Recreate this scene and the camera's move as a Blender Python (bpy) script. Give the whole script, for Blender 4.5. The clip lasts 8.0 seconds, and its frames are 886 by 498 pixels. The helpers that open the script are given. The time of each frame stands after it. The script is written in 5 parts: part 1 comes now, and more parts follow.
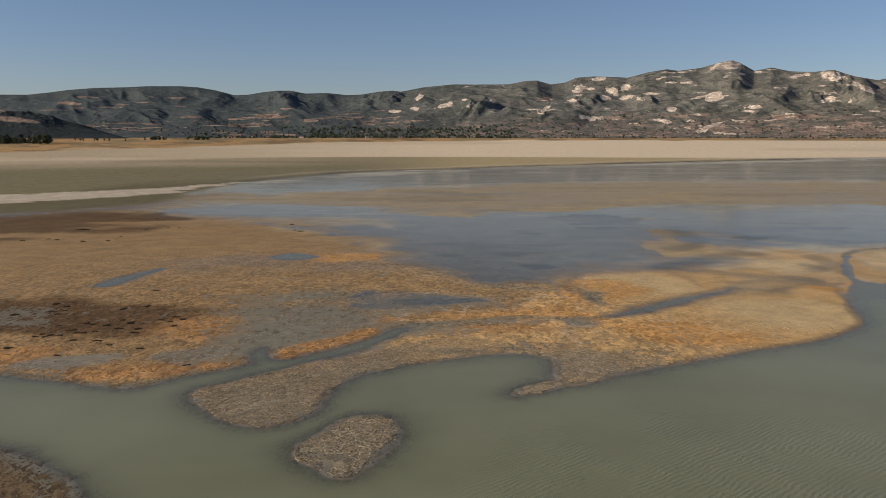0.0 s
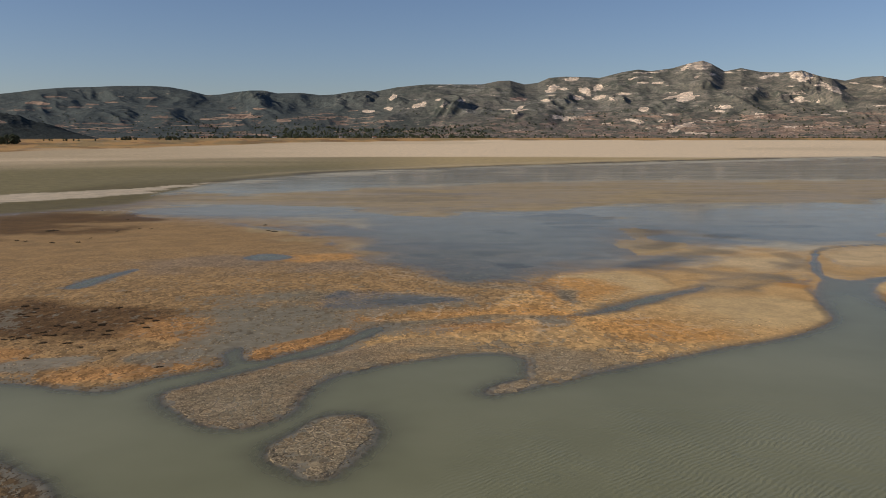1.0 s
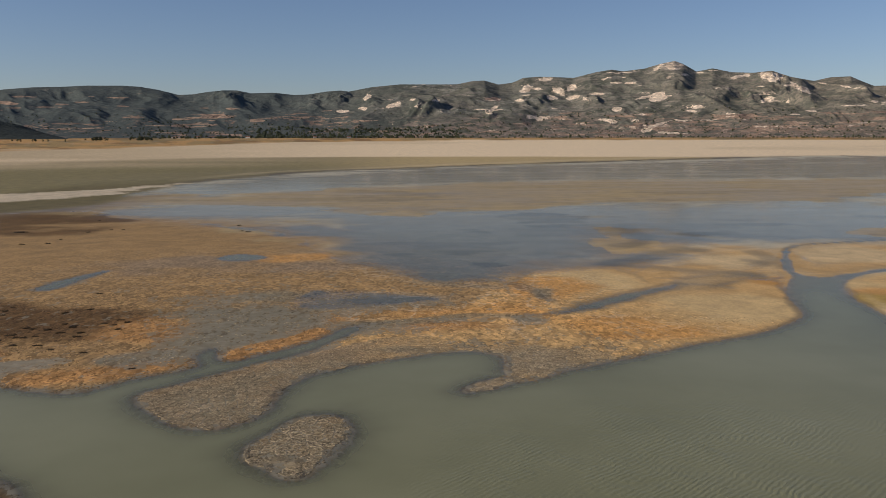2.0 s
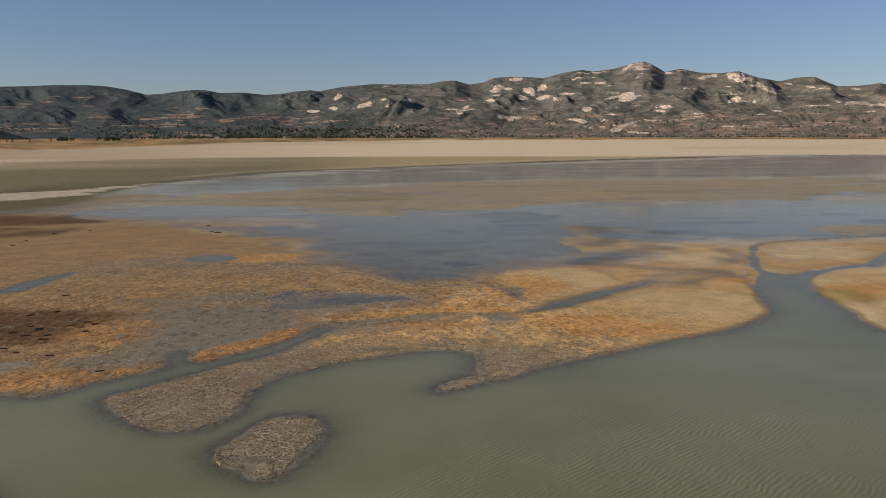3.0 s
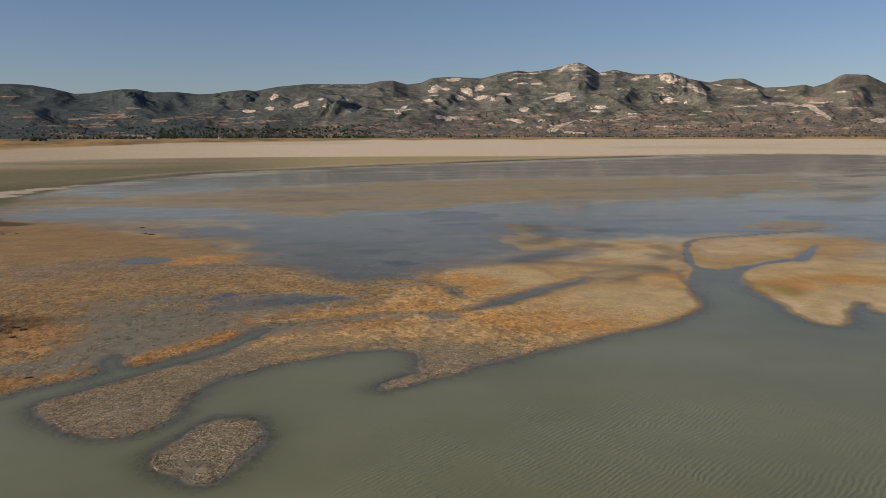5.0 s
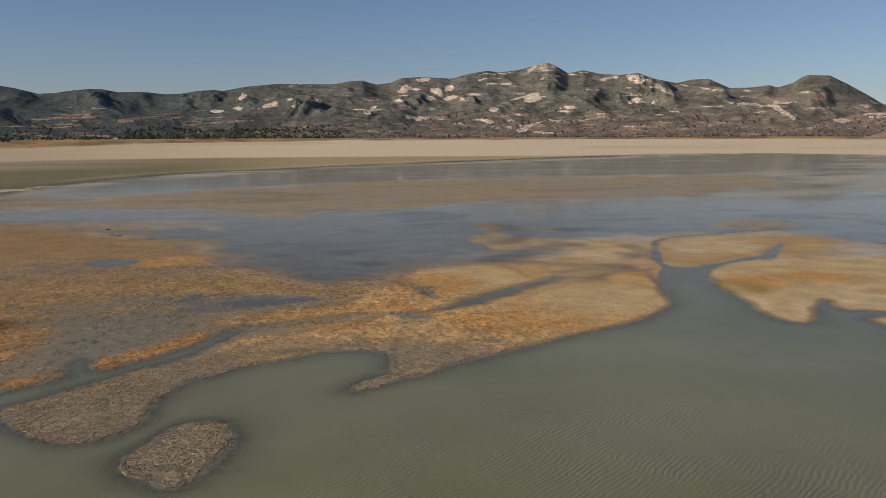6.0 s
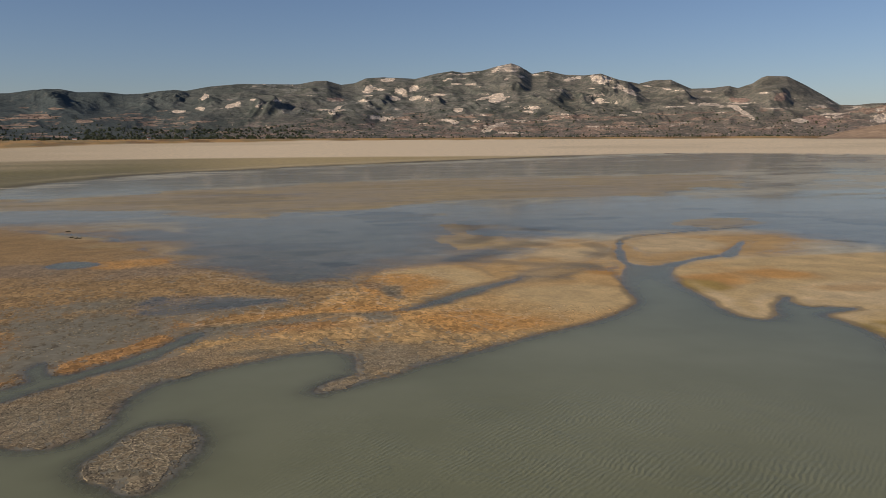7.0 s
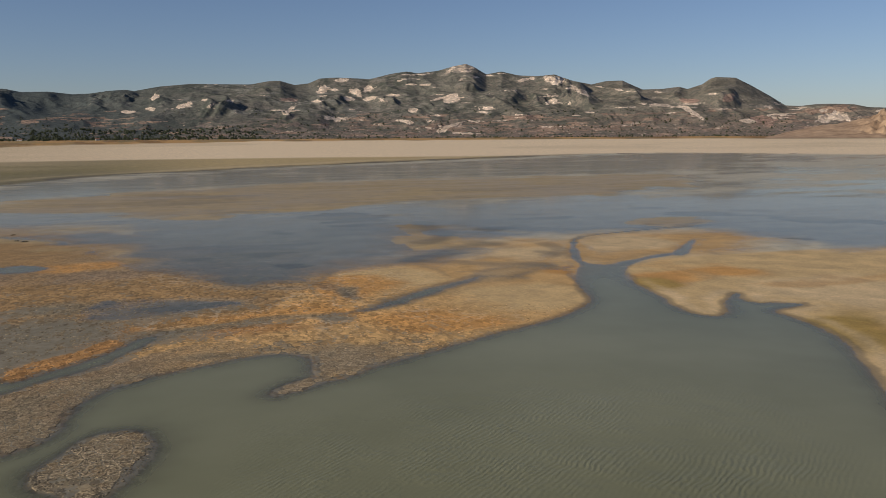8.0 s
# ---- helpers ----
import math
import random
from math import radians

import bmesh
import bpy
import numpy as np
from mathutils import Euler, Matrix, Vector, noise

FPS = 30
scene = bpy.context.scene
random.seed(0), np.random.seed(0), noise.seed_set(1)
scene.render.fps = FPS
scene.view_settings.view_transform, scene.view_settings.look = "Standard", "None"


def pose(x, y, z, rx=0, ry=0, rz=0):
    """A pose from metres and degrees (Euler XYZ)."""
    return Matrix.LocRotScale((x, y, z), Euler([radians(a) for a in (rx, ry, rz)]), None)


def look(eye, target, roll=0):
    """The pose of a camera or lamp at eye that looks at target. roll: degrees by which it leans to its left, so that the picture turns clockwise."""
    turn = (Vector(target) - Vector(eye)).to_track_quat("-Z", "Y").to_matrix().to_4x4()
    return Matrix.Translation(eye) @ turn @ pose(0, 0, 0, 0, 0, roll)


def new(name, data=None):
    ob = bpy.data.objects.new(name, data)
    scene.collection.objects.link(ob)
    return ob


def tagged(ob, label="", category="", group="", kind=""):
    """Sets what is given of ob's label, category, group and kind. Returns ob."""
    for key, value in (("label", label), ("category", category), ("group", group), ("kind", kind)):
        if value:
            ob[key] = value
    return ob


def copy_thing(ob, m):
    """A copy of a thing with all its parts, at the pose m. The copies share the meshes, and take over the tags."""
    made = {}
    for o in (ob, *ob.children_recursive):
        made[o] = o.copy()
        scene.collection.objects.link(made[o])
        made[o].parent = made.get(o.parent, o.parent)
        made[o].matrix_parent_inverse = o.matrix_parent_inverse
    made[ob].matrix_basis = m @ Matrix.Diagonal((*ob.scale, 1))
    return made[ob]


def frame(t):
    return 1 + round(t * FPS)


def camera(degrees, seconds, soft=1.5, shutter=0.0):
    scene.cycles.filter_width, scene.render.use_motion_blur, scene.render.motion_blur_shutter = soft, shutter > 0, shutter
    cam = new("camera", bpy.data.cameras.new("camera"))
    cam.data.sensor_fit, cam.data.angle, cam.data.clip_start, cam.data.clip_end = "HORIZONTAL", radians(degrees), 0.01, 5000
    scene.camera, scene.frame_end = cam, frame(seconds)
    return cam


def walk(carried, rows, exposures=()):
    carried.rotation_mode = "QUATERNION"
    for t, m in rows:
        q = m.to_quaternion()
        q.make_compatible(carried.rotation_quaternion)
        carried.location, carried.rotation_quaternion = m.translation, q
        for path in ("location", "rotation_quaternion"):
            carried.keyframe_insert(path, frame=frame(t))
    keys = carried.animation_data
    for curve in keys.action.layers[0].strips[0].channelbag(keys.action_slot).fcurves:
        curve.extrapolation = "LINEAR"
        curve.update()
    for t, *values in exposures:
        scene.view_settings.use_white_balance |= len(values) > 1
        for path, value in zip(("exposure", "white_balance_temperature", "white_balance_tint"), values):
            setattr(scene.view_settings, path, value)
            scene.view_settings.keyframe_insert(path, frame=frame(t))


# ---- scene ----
# ---- camera ----
cam = camera(56.3, 8.0, soft=0.8)
EYE = 18.0
# seconds, east, north, up, yaw, pitch, roll of a drone that hovers and turns to the right
ROWS = [
    (0.0, 0.0, 0.0, 0.0, 0.0, -7.77, -0.05),
    (0.5, -0.01, -0.01, -0.02, -0.81, -7.77, -0.04),
    (1.0, -0.02, -0.02, -0.05, -1.79, -7.77, 0.0),
    (1.5, -0.03, -0.01, -0.1, -2.65, -7.77, 0.04),
    (3.0, -0.04, 0.03, -0.23, -5.51, -7.78, 0.12),
    (3.5, -0.05, 0.04, -0.28, -6.6, -7.78, 0.15),
    (4.0, -0.07, 0.04, -0.32, -7.71, -7.78, 0.15),
    (4.5, -0.1, 0.04, -0.35, -8.75, -7.78, 0.16),
    (6.0, -0.13, 0.07, -0.38, -11.79, -7.78, 0.23),
    (6.5, -0.14, 0.09, -0.4, -12.96, -7.77, 0.28),
    (7.0, -0.14, 0.1, -0.42, -14.19, -7.77, 0.3),
    (7.5, -0.14, 0.09, -0.42, -15.59, -7.76, 0.32),
    (8.0, -0.14, 0.09, -0.41, -17.28, -7.76, 0.37),
]
EXPOSURE, KELVIN, TINT = -0.12, 6500, 10
walk(cam, [(t, pose(x, y, EYE + z, 90 + pitch, roll, yaw)) for t, x, y, z, yaw, pitch, roll in ROWS],
     [(0.0, EXPOSURE, KELVIN, TINT), (8.0, EXPOSURE - 0.14, KELVIN, TINT)])

# ---- light ----
SUN_HEIGHT, SUN_BEARING = 26.0, -103.0      # degrees up, degrees clockwise from north
world = bpy.data.worlds.new("sky")
scene.world = world
world.use_nodes = True
sky = world.node_tree.nodes.new("ShaderNodeTexSky")
sky.sky_type, sky.sun_disc = "NISHITA", False
sky.sun_elevation, sky.sun_rotation = radians(SUN_HEIGHT), radians(SUN_BEARING % 360)
sky.altitude, sky.air_density, sky.dust_density, sky.ozone_density = 900, 1.0, 0.9, 2.5
backing = world.node_tree.nodes["Background"]
backing.inputs[1].default_value = 0.08
grade = world.node_tree.nodes.new("ShaderNodeMix")
grade.data_type, grade.blend_type = "RGBA", "MULTIPLY"
grade.inputs[0].default_value, grade.inputs[7].default_value = 1.0, (0.97, 0.965, 1.09, 1)
world.node_tree.links.new(sky.outputs[0], grade.inputs[6])
world.node_tree.links.new(grade.outputs[2], backing.inputs[0])
sun = new("sun", bpy.data.lights.new("sun", "SUN"))
sun.data.energy, sun.data.angle, sun.data.color = 4.7, radians(0.5), (1.0, 0.87, 0.71)
bearing, height = radians(SUN_BEARING), radians(SUN_HEIGHT)
toward = Vector((math.sin(bearing) * math.cos(height), math.cos(bearing) * math.cos(height), math.sin(height)))
sun.matrix_world = look(toward * 100, (0, 0, 0))

# ---- materials ----
class Nodes:
    """A short hand for node materials."""
    def __init__(self, name):
        self.mat = bpy.data.materials.new(name)
        self.mat.use_nodes = True
        self.tree = self.mat.node_tree
        self.tree.nodes.clear()
        self.out = self.tree.nodes.new("ShaderNodeOutputMaterial")

    def add(self, kind, _out=0, **sets):
        node = self.tree.nodes.new("ShaderNode" + kind)
        for key, value in sets.items():
            if key in ("operation", "data_type", "blend_type", "attribute_name", "feature", "wave_type", "distribution", "bands_direction", "noise_dimensions", "voronoi_dimensions", "invert", "wave_profile"):
                setattr(node, key, value)
            else:
                socket = node.inputs[int(key[1:])] if key[0] == "i" and key[1:].isdigit() else node.inputs[key.replace("_", " ")]
                self.put(socket, value)
        return node.outputs[_out]

    def put(self, socket, value):
        if isinstance(value, bpy.types.NodeSocket):
            self.tree.links.new(value, socket)
        elif isinstance(value, tuple) and len(value) == 3 and socket.type == "RGBA":
            socket.default_value = (*value, 1)
        else:
            socket.default_value = value

    def attr(self, name, which=2):
        return self.add("Attribute", which, attribute_name=name)

    def place(self, stretch=(1, 1, 1), turn=0.0):
        pos = self.add("NewGeometry")
        return self.add("Mapping", i0=pos, Scale=stretch, Rotation=(0, 0, radians(turn)))

    def noise(self, where, scale, detail=4.0, rough=0.55, distort=0.0, which=0):
        return self.add("TexNoise", which, Vector=where, Scale=scale, Detail=detail, Roughness=rough, Distortion=distort)

    def math(self, op, a, b=0.5, c=0.5):
        return self.add("Math", operation=op, i0=a, i1=b, i2=c)

    def fit(self, value, a, b, c=0.0, d=1.0):
        return self.add("MapRange", i0=value, i1=a, i2=b, i3=c, i4=d)

    def mix(self, fac, a, b, blend="MIX"):
        node = self.tree.nodes.new("ShaderNodeMix")
        node.data_type, node.blend_type = "RGBA", blend
        for i, v in ((0, fac), (6, a), (7, b)):
            self.put(node.inputs[i], v)
        return node.outputs[2]

    def bump(self, height, strength, distance, normal=None):
        node = self.tree.nodes.new("ShaderNodeBump")
        self.put(node.inputs["Height"], height), self.put(node.inputs["Strength"], strength), self.put(node.inputs["Distance"], distance)
        if normal:
            self.put(node.inputs["Normal"], normal)
        return node.outputs[0]

    def skin(self, color, rough=0.9, normal=None, spec=0.3):
        node = self.tree.nodes.new("ShaderNodeBsdfPrincipled")
        self.put(node.inputs["Base Color"], color), self.put(node.inputs["Roughness"], rough), self.put(node.inputs["Specular IOR Level"], spec)
        if normal:
            self.put(node.inputs["Normal"], normal)
        return node.outputs[0]

    def done(self, shader):
        self.tree.links.new(shader, self.out.inputs[0])
        return self.mat


def mud_material():
    """Lake bed: zone colours, grey damp mud under broken crust, pale salt veins, shrinkage cracks, grain."""
    n = Nodes("lake_mud")
    where = n.place()
    tone = n.attr("tone", 0)
    wet, vein, crack, crust, near = n.attr("wet"), n.attr("vein"), n.attr("crack"), n.attr("crust"), n.attr("near")
    coarse = n.noise(where, 0.22, 5, 0.6, 0.6)
    fine = n.noise(where, 2.6, 5, 0.65)
    color = n.mix(1.0, tone, n.mix(n.fit(coarse, 0.3, 0.7), (0.76, 0.77, 0.79), (1.2, 1.18, 1.14)), "MULTIPLY")
    color = n.mix(1.0, color, n.mix(n.fit(fine, 0.3, 0.7), (0.86, 0.86, 0.86), (1.13, 1.12, 1.11)), "MULTIPLY")
    # broken crust: crumbs of three sizes stand on grey mud, thinner where the crust value is low
    bent = n.add("VectorMath", operation="ADD", i0=where, i1=n.add("VectorMath", operation="SCALE", i0=n.noise(where, 1.3, 3, 0.6, 0, 1), Scale=0.7))
    drawn = n.add("Mapping", i0=bent, Scale=(1.0, 0.45, 1.0))
    big = n.add("SeparateColor", i0=n.add("TexVoronoi", 1, feature="F1", Vector=drawn, Scale=1.3))
    mid = n.add("SeparateColor", i0=n.add("TexVoronoi", 1, feature="F1", Vector=drawn, Scale=2.8))
    own = n.math("ADD", n.math("MULTIPLY", big, 0.5), n.math("MULTIPLY", mid, 0.5))
    patch = n.noise(where, 0.45, 4, 0.6, 0.5)
    amount = n.math("ADD", crust, n.math("MULTIPLY", n.math("SUBTRACT", patch, 0.5), 1.1))
    cover = n.fit(n.math("SUBTRACT", amount, own), -0.05, 0.05)
    shade = n.mix(mid, (0.6, 0.6, 0.62), (1.5, 1.46, 1.38))
    crumb = n.mix(1.0, n.mix(0.06, color, (0.4, 0.31, 0.2)), n.mix(near, (1.0, 1.0, 1.0), shade), "MULTIPLY")
    mud = n.mix(n.fit(n.noise(where, 0.8, 4, 0.6), 0.35, 0.65), (0.195, 0.185, 0.142), (0.3, 0.283, 0.222))
    mud = n.mix(0.45, mud, n.mix(1.0, color, (0.75, 0.75, 0.75), "MULTIPLY"))
    color = n.mix(n.math("MULTIPLY", n.math("SUBTRACT", 1.0, cover), near), crumb, mud)
    # pale salt veins
    bent1 = n.add("VectorMath", operation="ADD", i0=where, i1=n.add("VectorMath", operation="SCALE", i0=n.noise(where, 0.9, 2, 0.5, 0, 1), Scale=1.6))
    net = n.add("TexVoronoi", feature="DISTANCE_TO_EDGE", Vector=bent1, Scale=0.36)
    web = n.add("TexVoronoi", feature="DISTANCE_TO_EDGE", Vector=bent1, Scale=0.85)
    strand = n.math("MAXIMUM", n.fit(net, 0.024, 0.05, 1.0, 0.0), n.math("MULTIPLY", n.fit(web, 0.03, 0.06, 1.0, 0.0), n.fit(n.noise(where, 0.33, 3), 0.5, 0.56, 0.0, 0.7)))
    vein_line = n.math("MULTIPLY", n.math("MULTIPLY", strand, vein), n.fit(n.noise(where, 0.2, 4), 0.42, 0.54))
    vein_line = n.math("MULTIPLY", vein_line, n.fit(n.add("SeparateColor", i0=tone), 0.16, 0.34))
    color = n.mix(n.math("MULTIPLY", vein_line, 0.7), color, n.mix(0.55, n.mix(1.0, color, (1.45, 1.45, 1.5), "MULTIPLY"), (0.62, 0.52, 0.37)))
    # shrinkage cracks
    bent2 = n.add("VectorMath", operation="ADD", i0=where, i1=n.add("VectorMath", operation="SCALE", i0=n.noise(where, 1.5, 2, 0.6, 0, 1), Scale=0.35))
    net2 = n.add("TexVoronoi", feature="DISTANCE_TO_EDGE", Vector=bent2, Scale=1.15)
    crack_line = n.math("MULTIPLY", n.fit(net2, 0.025, 0.07, 1.0, 0.0), crack)
    color = n.mix(n.math("MULTIPLY", crack_line, 0.62), color, (0.085, 0.078, 0.06))
    pools = n.noise(n.place((0.35, 1, 1)), 0.06, 5, 0.6, 0.4)
    gloss = n.math("MULTIPLY", wet, n.fit(pools, 0.35, 0.62, 0.55, 1.0))
    color = n.mix(n.math("MULTIPLY", gloss, 0.3), color, (0.08, 0.07, 0.055))
    relief = n.math("SUBTRACT", n.math("ADD", fine, n.math("MULTIPLY", n.math("MULTIPLY", cover, near), 0.8)), n.math("MULTIPLY", crack_line, 0.8))
    relief = n.bump(relief, n.fit(wet, 0, 0.6, 0.75, 0.0), 0.05)
    return n.done(n.skin(color, n.fit(gloss, 0, 1, 0.95, 0.1), relief, n.fit(gloss, 0, 1, 0.1, 0.5)))


def water_material():
    """Turbid lake water: the bed shows where it is thin; wind ripples away from the shore."""
    n = Nodes("lake_water")
    where = n.place()
    depth, ripple = n.attr("depth"), n.attr("ripple")
    turned = n.add("Mapping", i0=n.add("VectorMath", operation="ADD", i0=where, i1=n.add("VectorMath", operation="SCALE", i0=n.noise(where, 0.25, 2, 0.5, 0, 1), Scale=1.1)), Rotation=(0, 0, radians(50)))
    crests = n.add("TexWave", 1, wave_type="BANDS", bands_direction="X", Vector=turned, Scale=0.95, Distortion=3.6, Detail=4.0, Detail_Scale=1.3, Detail_Roughness=0.65)
    chop = n.noise(n.add("Mapping", i0=turned, Scale=(3.6, 1.4, 1)), 1.0, 4, 0.6, 0.5)
    gust = n.fit(n.noise(where, 0.16, 5, 0.65), 0.4, 0.63, 0.15, 1.05)
    swell = n.math("MULTIPLY", n.math("ADD", n.math("MULTIPLY", crests, 0.38), chop), n.math("MULTIPLY", ripple, gust))
    normal = n.bump(swell, 1.0, 0.055)
    clear = n.math("POWER", 2.718, n.math("DIVIDE", depth, -0.05))
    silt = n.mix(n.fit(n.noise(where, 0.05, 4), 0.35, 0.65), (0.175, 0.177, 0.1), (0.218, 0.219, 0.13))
    # body colour turns paler with distance, following the calm value
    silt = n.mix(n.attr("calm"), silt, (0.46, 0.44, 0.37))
    body = n.tree.nodes.new("ShaderNodeMixShader")
    n.put(body.inputs[0], n.math("SUBTRACT", 1.0, clear))
    n.put(body.inputs[1], n.add("BsdfTransparent"))
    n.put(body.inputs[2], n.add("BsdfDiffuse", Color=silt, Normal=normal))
    gloss = n.add("BsdfGlossy", Color=(1.0, 1.0, 1.0), Roughness=n.fit(n.attr("calm"), 0, 1, 0.13, 0.07), Normal=normal)
    full = n.tree.nodes.new("ShaderNodeMixShader")
    n.put(full.inputs[0], n.math("MULTIPLY", n.add("Fresnel", IOR=1.33, Normal=normal), n.fit(n.attr("calm"), 0, 1, 0.5, 0.48)))
    n.put(full.inputs[1], body.outputs[0]), n.put(full.inputs[2], gloss)
    # where the sheet is thinner than the mud is rough, the mud stands through it
    grit = n.noise(n.place((0.4, 1, 1)), 0.9, 5, 0.65)
    cover = n.add("MapRange", i0=n.math("ADD", depth, n.math("MULTIPLY", n.math("SUBTRACT", grit, 0.5), 0.008)), i1=0.0, i2=0.014, i3=0.0, i4=1.0)
    shell = n.tree.nodes.new("ShaderNodeMixShader")
    n.put(shell.inputs[0], cover)
    n.put(shell.inputs[1], n.add("BsdfTransparent")), n.put(shell.inputs[2], full.outputs[0])
    return n.done(shell.outputs[0])


def crust_material():
    """Dried mud plates, pale on top, each a little different."""
    n = Nodes("mud_crust")
    where = n.place()
    info = n.add("ObjectInfo", 4)
    isle = n.add("NewGeometry", 8)
    own = n.math("FRACT", n.math("ADD", info, isle))
    tint = n.mix(1.0, n.attr("tone", 0), n.mix(own, (0.82, 0.82, 0.82), (1.18, 1.17, 1.15)), "MULTIPLY")
    fine = n.noise(where, 7.0, 5, 0.7)
    crumbs = n.add("SeparateColor", i0=n.add("TexVoronoi", 1, feature="F1", Vector=where, Scale=11.0))
    color = n.mix(1.0, tint, n.mix(crumbs, (0.55, 0.55, 0.54), (1.42, 1.38, 1.3)), "MULTIPLY")
    color = n.mix(1.0, color, n.mix(n.fit(fine, 0.3, 0.7), (0.7, 0.7, 0.7), (1.25, 1.24, 1.22)), "MULTIPLY")
    rusty = n.fit(n.noise(where, 0.6, 3), 0.5, 0.65)
    color = n.mix(n.math("MULTIPLY", rusty, 0.25), color, (0.24, 0.15, 0.065))
    return n.done(n.skin(color, 0.92, n.bump(fine, 0.6, 0.03), 0.15))


def mountain_material():
    """Scrub, soil, fields and pale limestone on far slopes, with distance haze mixed into the scrub colour."""
    n = Nodes("mountain_slopes")
    where = n.place()
    tone, rock, field, wood = n.attr("tone", 0), n.attr("rock"), n.attr("field"), n.attr("wood")
    rough = n.noise(where, 0.035, 7, 0.72)
    ragged = n.math("SUBTRACT", rough, 0.5)
    speck = n.noise(where, 0.11, 5, 0.7)
    # scrub greens are greyed, and bluer on wooded slopes, to carry distance haze
    hazy_scrub = n.mix(n.fit(n.noise(where, 0.005, 4), 0.4, 0.6), (0.085, 0.093, 0.076), (0.14, 0.137, 0.114))
    hazy_scrub = n.mix(wood, hazy_scrub, (0.08, 0.096, 0.094))
    thick = n.fit(n.math("ADD", n.noise(where, 0.018, 6, 0.7), n.math("MULTIPLY", wood, 0.12)), 0.45, 0.55)
    # scrub thins on the bare summit, and eastward to lighten the hazy slopes
    thick = n.math("MULTIPLY", thick, n.fit(n.attr("bald_hazy"), 0, 1, 1.0, 0.25))
    color = n.mix(thick, tone, hazy_scrub)
    ruddy = n.fit(n.math("ADD", n.attr("red"), n.math("MULTIPLY", ragged, 1.2)), 0.4, 0.6)
    color = n.mix(n.math("MULTIPLY", ruddy, 0.8), color, n.mix(n.fit(speck, 0.35, 0.65), (0.27, 0.17, 0.13), (0.42, 0.29, 0.23)))
    fields = n.fit(n.math("ADD", field, n.math("MULTIPLY", ragged, 0.9)), 0.45, 0.55)
    color = n.mix(fields, color, n.mix(n.fit(n.noise(where, 0.012, 3), 0.4, 0.6), (0.2, 0.145, 0.115), (0.36, 0.26, 0.19)))
    bush = n.add("TexVoronoi", feature="F1", Vector=where, Scale=0.075)
    dots = n.math("MULTIPLY", n.fit(bush, 0.3, 0.42, 1.0, 0.0), n.fit(speck, 0.42, 0.56, 0.0, 0.85))
    # near hill's cover is darkened in colour to stand out before the range
    color = n.mix(n.math("MULTIPLY", n.attr("darken"), n.fit(speck, 0.35, 0.6, 1.0, 0.8)), color, (0.03, 0.037, 0.034))
    flaky = n.math("MULTIPLY", n.math("SUBTRACT", n.noise(n.place((1, 1, 2.5)), 0.06, 5, 0.75), 0.5), 1.5)
    bare = n.fit(n.math("ADD", rock, n.math("ADD", flaky, n.math("MULTIPLY", ragged, 0.8))), 0.44, 0.56)
    stone = n.mix(n.fit(speck, 0.35, 0.65), (0.5, 0.41, 0.325), (0.92, 0.78, 0.62))
    stone = n.mix(n.fit(n.noise(where, 0.03, 4, 0.6), 0.4, 0.6), n.mix(1.0, stone, (0.72, 0.7, 0.68), "MULTIPLY"), stone)
    color = n.mix(bare, color, stone)
    color = n.mix(n.math("MULTIPLY", dots, n.fit(bare, 0, 1, 1.0, 0.55)), color, (0.055, 0.062, 0.06))
    color = n.mix(1.0, color, n.mix(n.fit(speck, 0.3, 0.7), (0.62, 0.63, 0.66), (1.34, 1.31, 1.27)), "MULTIPLY")
    return n.done(n.skin(color, 1.0, n.bump(rough, 0.6, 7.0), 0.05))


def plain_material(name, low, high, scale, rough=0.9, bump=0.02):
    n = Nodes(name)
    where = n.place()
    fine = n.noise(where, scale, 5, 0.6)
    own = n.add("ObjectInfo", 4)
    color = n.mix(n.fit(fine, 0.3, 0.7), low, high)
    color = n.mix(1.0, color, n.mix(own, (0.8, 0.8, 0.8), (1.2, 1.2, 1.2)), "MULTIPLY")
    return n.done(n.skin(color, rough, n.bump(fine, 0.5, bump), 0.2))


MUD, WATER, CRUST, SLOPES = mud_material(), water_material(), crust_material(), mountain_material()
LEAF = plain_material("tree_leaves", (0.035, 0.044, 0.022), (0.075, 0.085, 0.045), 0.6)
BARK = plain_material("tree_bark", (0.06, 0.045, 0.03), (0.12, 0.09, 0.065), 2.0)
TUFT = plain_material("dry_dark_tuft", (0.025, 0.018, 0.01), (0.06, 0.042, 0.022), 8.0)
PLASTER = plain_material("white_plaster", (0.6, 0.58, 0.54), (0.75, 0.73, 0.69), 0.6)
EARTH = plain_material("headland_earth", (0.27, 0.18, 0.115), (0.56, 0.4, 0.26), 0.03, 1.0, 3.0)
ROOFING = plain_material("roof_tiles", (0.2, 0.09, 0.06), (0.3, 0.15, 0.1), 1.0)
GLASS = plain_material("dark_window", (0.02, 0.022, 0.025), (0.03, 0.033, 0.037), 0.5, 0.15)

